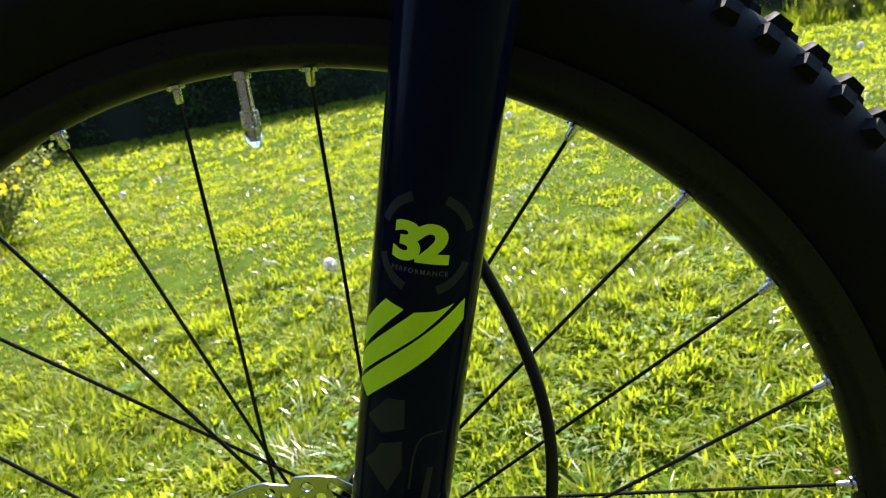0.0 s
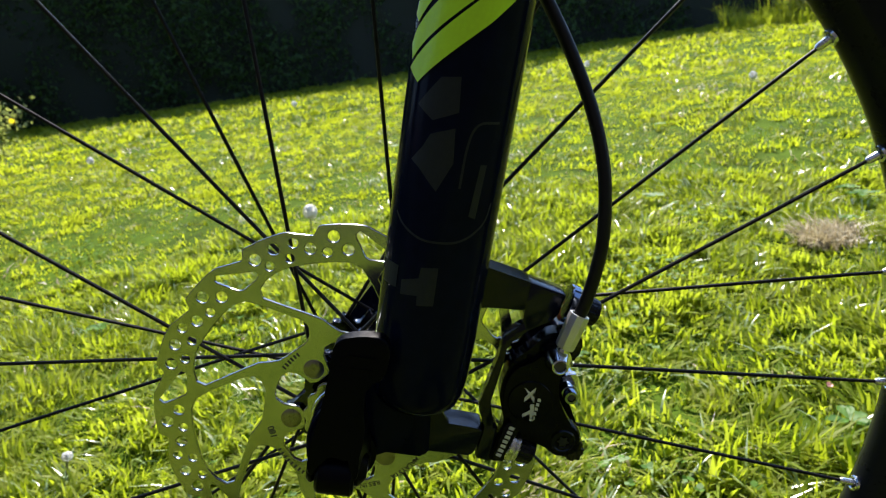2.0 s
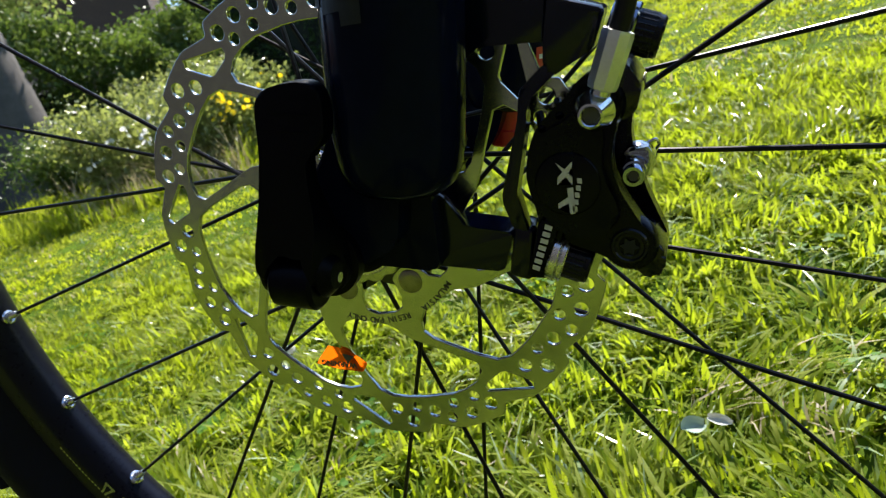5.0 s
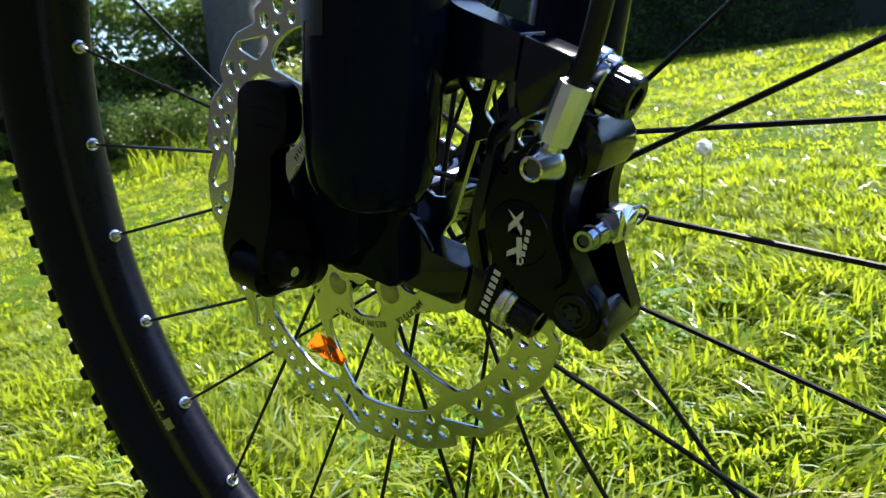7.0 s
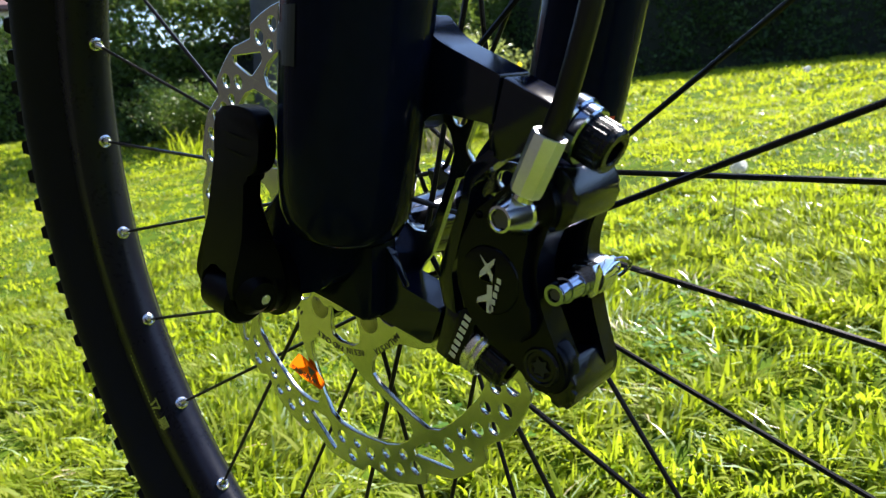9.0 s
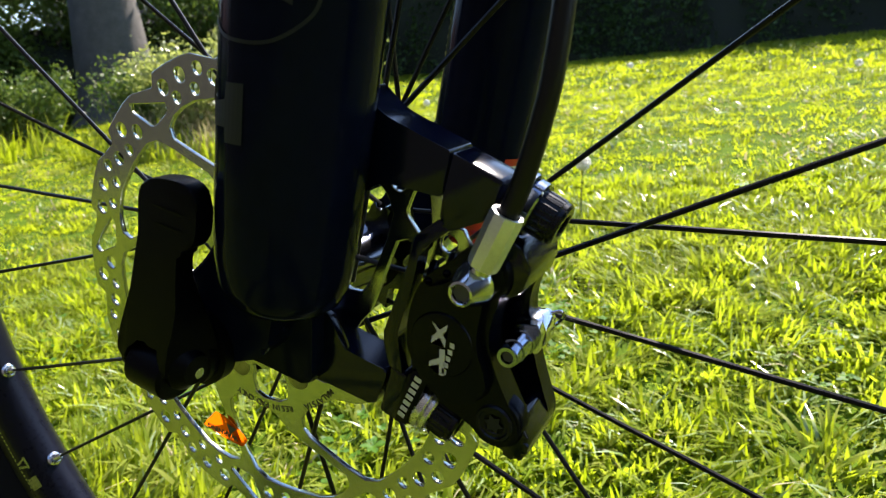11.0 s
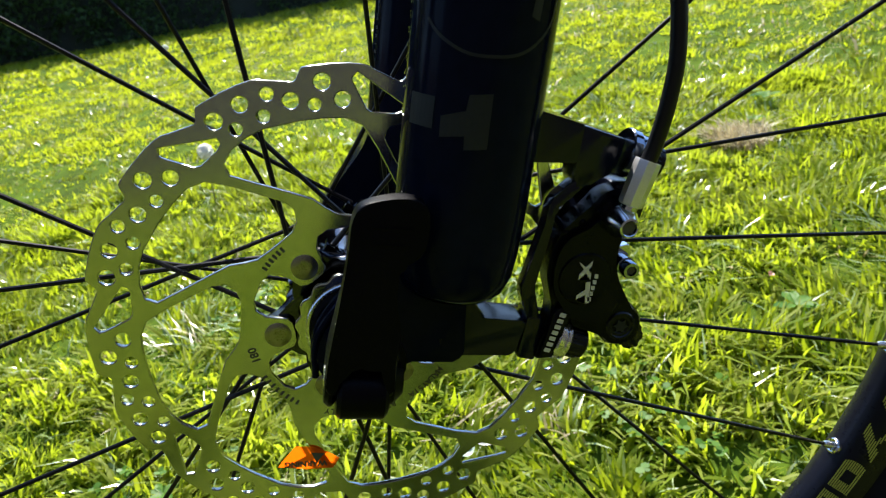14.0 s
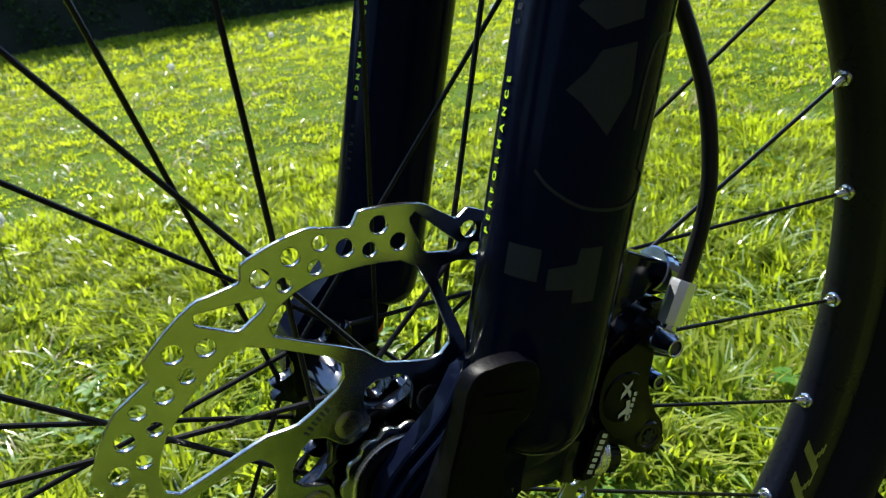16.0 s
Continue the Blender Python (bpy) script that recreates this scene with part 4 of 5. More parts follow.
# hose joint
bm = bmesh.new()
lathe(bm, (0.0846, -0.0268, 0.0488), (0.02, 1, 0.03), [(0, 0.0030), (0.0024, 0.0030), (0.0025, 0.0003), (0.0028, 0.0), (0.0034, 0.0002), (0.0055, 0.0062), (0.0058, 0.0072), (0.0057, 0.0080), (0.0054, 0.0084), (0.0054, 0.0145), (0, 0.0145)], 36)
banjo = part("banjo_bolt", bm, CHROME, caliper, "chromed conical hose bolt with a hexagonal socket")
# A dark hexagon paints the shade inside the hose bolt's socket.
hexa = [polar(0.0025, 60 * i + 10) for i in range(6)]
part("socket", stand(flat([hexa]), -0.0258, 0.0846, 0.0488), INK, banjo, "flat dark hexagon standing in for a shaded socket", smooth=False)
C0, C1 = Vector((0.0858, -0.0198, 0.0530)), Vector((0.0898, -0.0190, 0.0702))
ax = (C1 - C0)
L = ax.length
bm = bmesh.new()
lathe(bm, C0 - ax * 0.12, ax, [(0.0040, 0), (0.0042, L * 0.06), (0.0030, L * 0.14), (0.0030, L * 0.34), (0, L * 0.34)], 24)
part("hose_neck", bm, CHROME, banjo, "chromed neck between the hose bolt and its sleeve")
bm = bmesh.new()
lathe(bm, C0, ax, [(0.0030, L * 0.10), (0.0040, L * 0.12), (0.0043, L * 0.2), (0.0045, L * 0.94), (0.0043, L), (0.0034, L), (0.0032, L * 0.8), (0, L * 0.8)], 9)
part("hose_crimp", bm, SATIN, caliper, "faceted silver hose crimp sleeve")
hose = smooth_path([C1 - ax * 0.15, C1 + ax * 0.35, (0.0926, -0.0184, 0.0900), (0.0926, -0.0170, 0.1060), (0.0888, -0.0125, 0.1290), (0.0808, -0.0060, 0.1510), (0.0675, 0.0010, 0.1745), (0.0515, 0.0055, 0.1970), (0.0390, 0.0080, 0.2150), (0.0310, 0.0085, 0.2400), (0.0290, 0.0080, 0.2900), (0.0300, 0.0060, 0.3400)], 8)
bm = bmesh.new()
sweep(bm, hose, 0.0027, 16)
part("brake_hose", bm, HOSE_BLACK, bicycle, "black hydraulic brake hose curving up behind the leg")
# pad pin with its collar, flange and clip
bm = bmesh.new()
lathe(bm, (0.0959, -0.0132, 0.0288), (0, 1, 0), [(0, 0.0016), (0.0017, 0.0016), (0.0019, 0), (0.0029, 0.0), (0.0032, 0.0006), (0.0032, 0.0034), (0.0028, 0.0036), (0.0028, 0.0042), (0.0036, 0.0044), (0.0036, 0.0100), (0.0040, 0.0102), (0.0040, 0.0126), (0.0018, 0.0128), (0.0018, 0.0240), (0, 0.0240)], 28)
pin = part("pad_pin", bm, BLUE_CHROME, caliper, "dark chromed pad pin across the caliper")
# Shade in the pin's socket is put in as a dark hexagon.
part("socket", stand(flat([[polar(0.0017, 60 * i) for i in range(6)]]), -0.0125, 0.0959, 0.0288), INK, pin, "flat dark hexagon standing in for a shaded socket", smooth=False)
bm = bmesh.new()
lathe(bm, (0.0959, 0.0035, 0.0288), (0, 1, 0), [(0.0018, 0), (0.0050, 0.0002), (0.0054, 0.0010), (0.0054, 0.0060), (0.0046, 0.0066), (0.0046, 0.0090), (0.0030, 0.0094), (0.0030, 0.0140), (0, 0.0142)], 28)
part("flange", bm, CHROME, pin, "bright flange and tip of the pad pin")
bm = bmesh.new()
prism(bm, rounded([(0.0930, 0.0330), (0.0990, 0.0350), (0.1006, 0.0325), (0.1006, 0.0260), (0.0992, 0.0255), (0.0988, 0.0318), (0.0935, 0.0312)], 0.0006, 2), -0.0010, 0.0026, 0.0002, 1)
part("pad_spring", bm, CHROME, caliper, "thin bent spring plate of the brake pads")
bm = bmesh.new()
sweep(bm, smooth_path([(0.0975, 0.0150, 0.0318), (0.1000, 0.0160, 0.0330), (0.1012, 0.0175, 0.0312), (0.1000, 0.0185, 0.0285), (0.0985, 0.0185, 0.0262)], 5), 0.0006, 8)
part("spring_clip", bm, CHROME, pin, "thin wire spring clip")
# ---------------------------------------------------------------- wheel
RIM_MID = (0, WHEEL_Y, 0)
WU = (1, 0, 0)
bm = bmesh.new()
sec = [(RIM_IN + 0.0028, -0.0082), (RIM_IN + 0.0008, -0.0034), (RIM_IN + 0.0002, 0.0), (RIM_IN + 0.0008, 0.0034), (RIM_IN + 0.0028, 0.0082), (RIM_IN + 0.0088, 0.0127), (RIM_IN + 0.0110, 0.0132), (RIM_IN + 0.0215, 0.0136), (RIM_IN + 0.0228, 0.0126), (RIM_IN + 0.0228, 0.0112), (RIM_IN + 0.0150, 0.0105), (RIM_IN + 0.0120, 0.0060), (RIM_IN + 0.0120, -0.0060), (RIM_IN + 0.0150, -0.0105), (RIM_IN + 0.0228, -0.0112), (RIM_IN + 0.0228, -0.0126), (RIM_IN + 0.0215, -0.0136), (RIM_IN + 0.0110, -0.0132), (RIM_IN + 0.0088, -0.0127)]
lathe(bm, RIM_MID, (0, 1, 0), sec + [sec[0]], 180, WU)
bmesh.ops.remove_doubles(bm, verts=bm.verts[:], dist=1e-6)
rim = part("rim", bm, RIM_BLACK, bicycle, "black alloy bicycle wheel rim")
rim.location = WHEEL_AT
bm = bmesh.new()
TY = []
for i in range(25):
    a = radians(-128 + 256 * i / 24)
    TY.append((0.3185 + 0.0285 * math.cos(a) * (1.0 if abs(a) < 1.6 else 0.78), 0.0285 * math.sin(a)))
TY = [(RIM_IN + 0.0218, -0.0112)] + TY + [(RIM_IN + 0.0218, 0.0112)]
lathe(bm, RIM_MID, (0, 1, 0), TY, 180, WU)
tyre = part("tyre", bm, RUBBER, bicycle, "black knobbly mountain bike tyre")
tyre.location = WHEEL_AT


def knob_mesh(l, w, h):
    bm = bmesh.new()
    for sx, sy, sz in ((-1, -1, 0), (1, -1, 0), (1, 1, 0), (-1, 1, 0)):
        bm.verts.new((sx * l / 2, sy * w / 2, -0.002))
    for sx, sy in ((-1, -1), (1, -1), (1, 1), (-1, 1)):
        bm.verts.new((sx * l * 0.29, sy * w * 0.38, h))
    v = list(bm.verts)
    bm.faces.new(v[4:8])
    for i in range(4):
        j = (i + 1) % 4
        bm.faces.new((v[i], v[j], v[4 + j], v[4 + i]))
    me = bpy.data.meshes.new("knob")
    bm.to_mesh(me)
    bm.free()
    me.materials.append(RUBBER)
    return me


KM = {"c": knob_mesh(0.0125, 0.0095, 0.0048), "s": knob_mesh(0.0125, 0.0085, 0.0048)}
KN = 106


def knob_pose(off, da, k):
    th = 2 * math.pi * (k + da) / KN
    a = radians(off)
    r, y = 0.3185 + 0.0283 * math.cos(a), 0.0283 * math.sin(a)
    er = Vector((math.cos(th), 0, math.sin(th)))
    et = Vector((-math.sin(th), 0, math.cos(th)))
    up = (er * math.cos(a) + Vector((0, 1, 0)) * math.sin(a)).normalized()
    m = Matrix((et, up.cross(et), up)).transposed().to_4x4()
    m.translation = er * r + Vector((0, WHEEL_Y + y, 0))
    return m


rest = bmesh.new()
for k in range(KN):
    for which, off, da in (("s", -50, 0.75), ("c", -13, 0.5), ("c", 13, 0.0), ("s", 50, 0.25)):
        m = knob_pose(off, da, k)
        if off < 0:
            ob = new("knob", KM[which])
            ob.parent = tyre
            ob.matrix_local = m
        else:
            t = KM[which].copy()
            t.transform(m)
            rest.from_mesh(t)
            bpy.data.meshes.remove(t)
tagged(part("tread", rest, RUBBER, tyre, "far rows of tread knobs", smooth=False), kind="stuff")

# hatched print on the slanted near side of the rim


def rim_print(spans, lo=0.0, hi=1.0, lines=10, fill=0.62, label="olive shape hatched with fine lines"):
    """A hatched shape: spans(s) gives the angles it covers at s, from the rim's inner edge (0) to its outer (1)."""
    bm = bmesh.new()
    for i in range(lines):
        s0 = lo + (hi - lo) * i / lines
        s1 = s0 + (hi - lo) * fill / lines
        for a0, a1 in spans((s0 + s1) / 2):
            n = max(1, int(abs(a1 - a0) / 0.8))
            for k in range(n):
                b0, b1 = a0 + (a1 - a0) * k / n, a0 + (a1 - a0) * (k + 1) / n
                vs = []
                for sv, av in ((s0, b0), (s0, b1), (s1, b1), (s1, b0)):
                    r, y, t = RIM_IN + 0.0016 + 0.0090 * sv, WHEEL_Y - 0.0086 - 0.0058 * sv, radians(av)
                    vs.append(bm.verts.new((r * math.cos(t), y, r * math.sin(t))))
                bm.faces.new(vs)
    part("hatched_print", bm, TYRE_PRINT, rim, label, smooth=False)


def hook(b):
    def spans(s):
        out = [(b - 0.1 - 2.7 * s, b - 1.5 - 2.7 * s)]
        if s > 0.55:
            out.append((b - 3.3 + 5.5 * (s - 0.55), b - 2.1 + 5.5 * (s - 0.55)))
        return out
    return spans


def bowl(b):
    def spans(s):
        c = 1.3 * max(0.0, abs(s - 0.5) - 0.25)
        return [(b - c, b - 3.7)] if abs(s - 0.5) > 0.26 else [(b, b - 1.2), (b - 2.6, b - 3.7)]
    return spans


def comb_shape(b):
    def spans(s):
        return [(b, b - 3.2)] if s < 0.22 else [(b, b - 0.8), (b - 1.2, b - 2.0), (b - 2.4, b - 3.2)]
    return spans


for shape in (hook(-9.3), hook(-13.4), bowl(-18.1), comb_shape(-22.4), bowl(-26.4), comb_shape(-30.6)):
    rim_print(shape)
rim_print(lambda s: [(-135.9 + 0.9 * (s - 0.5), -135.6 + 0.9 * (s - 0.5)), (-134.6 - 0.9 * (s - 0.5), -134.3 - 0.9 * (s - 0.5))] if s > 0.58 else [(-135.9, -134.3)], 0.50, 0.98, 9, 0.8, label="small olive warning triangle")
rim_print(lambda s: [(-133.1, -131.5)], 0.46, 0.98, 6, 0.7, label="small olive print block")
rim_print(lambda s: [(-142.7 + 0.55 * k, -142.4 + 0.55 * k) for k in range(20)], 0.99, 1.05, 1, 0.9, label="fine olive line of illegible print")

# spokes, nipples, hub
SP_PH = 7.69
for k in range(28):
    a = radians(SP_PH + k * 360 / 28)
    y = 0.0217 if k % 2 == 0 else 0.0705
    sg = 1 if k % 4 in (0, 1) else -1
    b = a + radians(57.1) * sg
    N = Vector(((RIM_IN + 0.0002) * math.cos(a), WHEEL_Y, (RIM_IN + 0.0002) * math.sin(a)))
    lift = 0.0008 * (1 if sg > 0 else -1) * (-1 if k % 2 == 0 else 1)
    Hb = Vector((0.0225 * math.cos(b), y + lift, 0.0225 * math.sin(b)))
    d = (Hb - N).normalized()
    bm = bmesh.new()
    sweep(bm, [N - d * 0.001, N + d * 0.02, Hb - d * 0.02, Hb], [0.00085, 0.00098, 0.00100, 0.00115], 8)
    sp = part("spoke", bm, SPOKE_BLACK, bicycle, "thin black steel spoke")
    sp.location = WHEEL_AT
    bm = bmesh.new()
    lathe(bm, N - d * 0.001, d, [(0.0030, -0.0005), (0.0031, 0.0003), (0.0021, 0.0010), (0.0019, 0.0075), (0.0012, 0.0088), (0.0009, 0.0088)], 10)
    part("nipple", bm, ALLOY, sp, "silver spoke nipple")
    bm = bmesh.new()
    lathe(bm, (RIM_IN * math.cos(a), WHEEL_Y, RIM_IN * math.sin(a)), (-math.cos(a), 0, -math.sin(a)), [(0.0024, -0.0004), (0.0025, 0.0008), (0.0033, 0.0012), (0.0041, 0.0007), (0.0043, -0.0006)], 20)
    part("eyelet", bm, CHROME, rim, "bright steel eyelet round a nipple")
bm = bmesh.new()
lathe(bm, (0, 0, 0), (0, 1, 0), [(0, -0.0060), (0.0100, -0.0060), (0.0165, -0.0050), (0.0172, -0.0030), (0.0172, 0.0070), (0.0155, 0.0110), (0.0150, 0.0180), (0.0158, 0.0250), (0.0140, 0.0300), (0.0128, 0.0360), (0.0126, 0.0460), (0.0132, 0.0580), (0.0150, 0.0660), (0.0158, 0.0720), (0.0145, 0.0770), (0.0130, 0.0815), (0.0110, 0.0850), (0, 0.0850)], 48)
hub = part("hub", bm, HUB_GREY, bicycle, "polished dark grey front hub with two lobed spoke flanges")
for y, turn in ((0.0217, 0.0), (0.0705, 180 / 14)):
    lobes = [SP_PH + turn + 360 / 7 * k + d for k in range(7) for d in (57.1, 20.04)]
    line = []
    for i in range(168):
        t = 360 * i / 168
        near = min(abs((t - a + 180) % 360 - 180) for a in lobes)
        line.append(polar(0.0172 + 0.0078 * math.exp(-(near / 6.5) ** 2), t))
    bm = bmesh.new()
    prism(bm, line, y - 0.0030, y + 0.0030, 0.0009, 1)
    part("spoke_flange", bm, HUB_BLACK, hub, "black lobed spoke flange")
star = []
for k in range(6):
    for r, a in ((0.0226, -30), (0.0229, -24), (0.0240, -18), (0.0272, -13.5), (0.0306, -10.5), (0.0324, -6), (0.0329, 0), (0.0324, 6), (0.0306, 10.5), (0.0272, 13.5), (0.0240, 18), (0.0229, 24)):
        star.append(polar(r, BOLT_A + 60 * k + a))
bm = bmesh.new()
prism(bm, star, 0.0012, 0.0072, 0.0014, 3)
part("disc_carrier", bm, HUB_BLACK, hub, "black six-armed carrier behind the brake disc")
ring_line = []
for i in range(128):
    ring_line.append(polar(0.0210 - 0.0013 * (0.5 - 0.5 * math.cos(2 * math.pi * 16 * i / 128)) ** 1.6, 360 * i / 128))
part("lock_ring", plate([ring_line, [polar(0.0168, 360 * i / 48) for i in range(48)]], -0.0045, 0.0022, 0.0005), STEEL, hub, "steel lock ring with a scalloped edge")
bm = bmesh.new()
lathe(bm, (0, 0, 0), (0, 1, 0), [(0.0162, -0.0066), (0.0170, -0.0066), (0.0174, -0.0062), (0.0174, -0.0040), (0.0162, -0.0040)], 40)
part("end_ring", bm, ALLOY, hub, "thin silver ring on the hub's end")
bm = bmesh.new()
lathe(bm, (0, 0, 0), (0, 1, 0), [(0, -0.0092), (0.0120, -0.0092), (0.0125, -0.0086), (0.0146, -0.0086), (0.0158, -0.0076), (0.0161, -0.0048), (0, -0.0048)], 40)
part("end_cap", bm, LEVER_BLACK, hub, "matt black stepped hub end cap")
VA = SP_PH + 7.5 * 360 / 28
er = Vector((math.cos(radians(VA)), 0, math.sin(radians(VA))))
bm = bmesh.new()
V0 = er * (RIM_IN + 0.0005) + Vector((0, WHEEL_Y, 0))
lathe(bm, V0, -er, [(0, -0.002), (0.0042, -0.002), (0.0042, 0.0025), (0.0030, 0.003), (0.0030, 0.0230), (0.0020, 0.0240), (0.0016, 0.0300), (0, 0.0300)], 18)
valve = part("valve", bm, ALLOY, bicycle, "silver presta valve stem")
valve.location = WHEEL_AT
bm = bmesh.new()
lathe(bm, V0 - er * 0.0165, -er, [(0.0036, 0), (0.0042, 0.0004), (0.0042, 0.0088), (0.0038, 0.0130), (0.0021, 0.0164), (0, 0.0171)], 20)
part("valve_cap", bm, CLEAR, valve, "clear plastic dust cap")

# ---------------------------------------------------------------- hedge, bushes, trees


def leaf_cloud(name, centres, normals_out, size, seed, mat, parent, label="", droop=0.3):
    """Many folded leaves at given centres, as one mesh."""
    g = np.random.default_rng(seed)
    n = len(centres)
    d = g.normal(0, 1, (n, 3)) + normals_out * 0.6
    d[:, 2] -= droop
    d /= np.linalg.norm(d, axis=1)[:, None]
    e = np.cross(d, g.normal(0, 1, (n, 3)))
    e /= np.linalg.norm(e, axis=1)[:, None]
    f = np.cross(d, e)
    s = (size * (0.6 + 0.8 * g.random(n)))[:, None]
    p = centres
    verts = np.stack([p, p + d * s * 0.5 + e * s * 0.28 + f * s * 0.08, p + d * s, p + d * s * 0.5 - e * s * 0.28 + f * s * 0.08], 1).reshape(-1, 3)
    base = (np.arange(n) * 4)[:, None]
    tris = np.concatenate([base + np.array([0, 1, 2]), base + np.array([0, 2, 3])])
    ob = strips(name, verts, [], tris, mat)
    ob.parent = parent
    if label:
        tagged(ob, label)
    return ob


def hedge(path, height, depth, count, seed, leaf, label, top_wobble=0.15, end_height=None, mat=None):
    """A hedge along a ground path: a core coloured near-black for inner shade, and leaf layers with gaps and an uneven
    face.
    """
    grow = (end_height or height) / height - 1
    g = np.random.default_rng(seed)
    pts = np.array(path, float)
    seg = np.linalg.norm(np.diff(pts, axis=0), axis=1)
    cum = np.concatenate([[0], np.cumsum(seg)])
    s = g.uniform(0, cum[-1], count)
    i = np.clip(np.searchsorted(cum, s) - 1, 0, len(seg) - 1)
    u = ((s - cum[i]) / seg[i])[:, None]
    c = pts[i] * (1 - u) + pts[i + 1] * u
    t = (pts[i + 1] - pts[i]) / seg[i][:, None]
    nrm = np.stack([t[:, 1], -t[:, 0]], 1)
    z = g.random(count) ** 0.9
    wob = 0.12 * np.sin(1.7 * s + 3 * z) + 0.10 * np.sin(4.1 * s + 1.1) * np.cos(6 * z) + 0.07 * np.sin(9.3 * s + 8 * z)
    off = depth * 0.5 + wob - np.abs(g.normal(0, 0.16, count))
    hh = height * (1 + grow * s / cum[-1]) * (1 + top_wobble * 0.5 * np.sin(0.9 * s + 0.4) + top_wobble * 0.4 * np.sin(3.3 * s))
    top = g.random(count) < 0.22
    zz = np.where(top, hh - np.abs(g.normal(0, 0.05, count)) + g.exponential(0.05, count), z * hh)
    off = np.where(top, g.uniform(-depth * 0.5, depth * 0.5, count), off)
    xy = c + nrm * off[:, None]
    cen = np.stack([xy[:, 0], xy[:, 1], lawn_height(xy[:, 0], xy[:, 1]) + zz + 0.02], 1)
    nout = np.stack([nrm[:, 0], nrm[:, 1], np.where(top, 1.0, 0.2)], 1)
    root = tagged(new("hedge"), label, "hedge")
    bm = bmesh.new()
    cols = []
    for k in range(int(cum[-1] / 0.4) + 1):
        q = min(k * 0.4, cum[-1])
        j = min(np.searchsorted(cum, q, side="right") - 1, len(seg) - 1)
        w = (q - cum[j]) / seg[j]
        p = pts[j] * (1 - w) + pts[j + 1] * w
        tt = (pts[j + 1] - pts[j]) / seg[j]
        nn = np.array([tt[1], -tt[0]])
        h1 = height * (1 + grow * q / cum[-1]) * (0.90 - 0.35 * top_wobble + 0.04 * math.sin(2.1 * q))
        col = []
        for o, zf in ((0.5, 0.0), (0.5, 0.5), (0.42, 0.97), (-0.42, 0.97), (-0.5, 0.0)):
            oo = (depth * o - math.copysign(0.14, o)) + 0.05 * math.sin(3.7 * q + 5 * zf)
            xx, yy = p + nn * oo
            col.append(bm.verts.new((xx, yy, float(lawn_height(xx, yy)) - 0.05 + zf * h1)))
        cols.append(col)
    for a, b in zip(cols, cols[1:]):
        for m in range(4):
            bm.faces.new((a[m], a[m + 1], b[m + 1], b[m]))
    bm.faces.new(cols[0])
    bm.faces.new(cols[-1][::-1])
    part("core", bm, INNER_SHADE, root, "near-black core sheet standing in for shade inside the hedge")
    leaf_cloud("leaves", cen, nout, leaf, seed + 1, mat or HEDGE, root, "small dark green leaves")
    return root


hedge([(-6.6, 8.6), (-3.0, 8.7), (1.0, 8.9), (5.5, 9.2), (11.0, 9.4), (16.0, 8.5)], 2.08, 1.3, 110000, 31, 0.055, "dense dark green clipped hedge in shade along the lawn", 0.10, end_height=1.90)
hedge([(-7.0, 2.7), (-6.4, 4.6), (-6.0, 7.0), (-6.6, 8.8)], 1.10, 1.4, 50000, 41, 0.055, "dark overgrown shrubs along the garden's edge", 0.3, end_height=1.50, mat=SHRUB)
hedge([(-17.5, -3.0), (-14.5, 2.0), (-12.6, 6.2)], 1.65, 1.6, 30000, 45, 0.09, "tall clipped hedge beyond the lawn's far side", 0.1, mat=SHRUB)


def tree(name, x, y, height, spread, trunk_r, leaves, seed, label, crown_from=0.35, leaf=0.09, mat=None):
    """A tree with a tapered trunk, limbs and a broken crown of small leaves."""
    g = np.random.default_rng(seed)
    z0 = float(lawn_height(x, y)) - 0.05
    root = tagged(new(name), label, "tree")
    bm = bmesh.new()
    tr = smooth_path([(x, y, z0), (x + 0.05, y, z0 + height * 0.2), (x - 0.05, y + 0.05, z0 + height * 0.45), (x + 0.1, y, z0 + height * 0.8)], 6)
    sweep(bm, tr, [trunk_r * (1.25 if i == 0 else 1.0) * (1 - 0.8 * i / (len(tr) - 1)) for i in range(len(tr))], 14)
    part("trunk", bm, BARK, root, "grey brown bark trunk")
    cens, outs = [], []
    for k in range(11):
        a = g.uniform(0, 2 * math.pi)
        zb = z0 + height * g.uniform(crown_from, 0.75)
        L = spread * g.uniform(0.5, 1.0)
        p0 = Vector((x, y, zb))
        p2 = p0 + Vector((math.cos(a) * L, math.sin(a) * L, height * g.uniform(0.02, 0.25)))
        p1 = (p0 + p2) / 2 + Vector((0, 0, 0.08 * height))
        bm = bmesh.new()
        lp = smooth_path([p0, p1, p2], 4)
        sweep(bm, lp, [trunk_r * 0.35 * (1 - 0.85 * i / (len(lp) - 1)) for i in range(len(lp))], 7)
        part("limb", bm, BARK, root, "bare limb")
        n = leaves // 11
        u = g.uniform(0.35, 1.1, n)[:, None]
        pos = np.array(p0) * (1 - u) + np.array(p2) * u + g.normal(0, spread * 0.17, (n, 3))
        cens.append(pos)
        outs.append(g.normal(0, 1, (n, 3)))
    leaf_cloud("crown", np.concatenate(cens), np.concatenate(outs), leaf, seed + 5, mat or BUSH, root, "broken crown of small leaves")
    return root


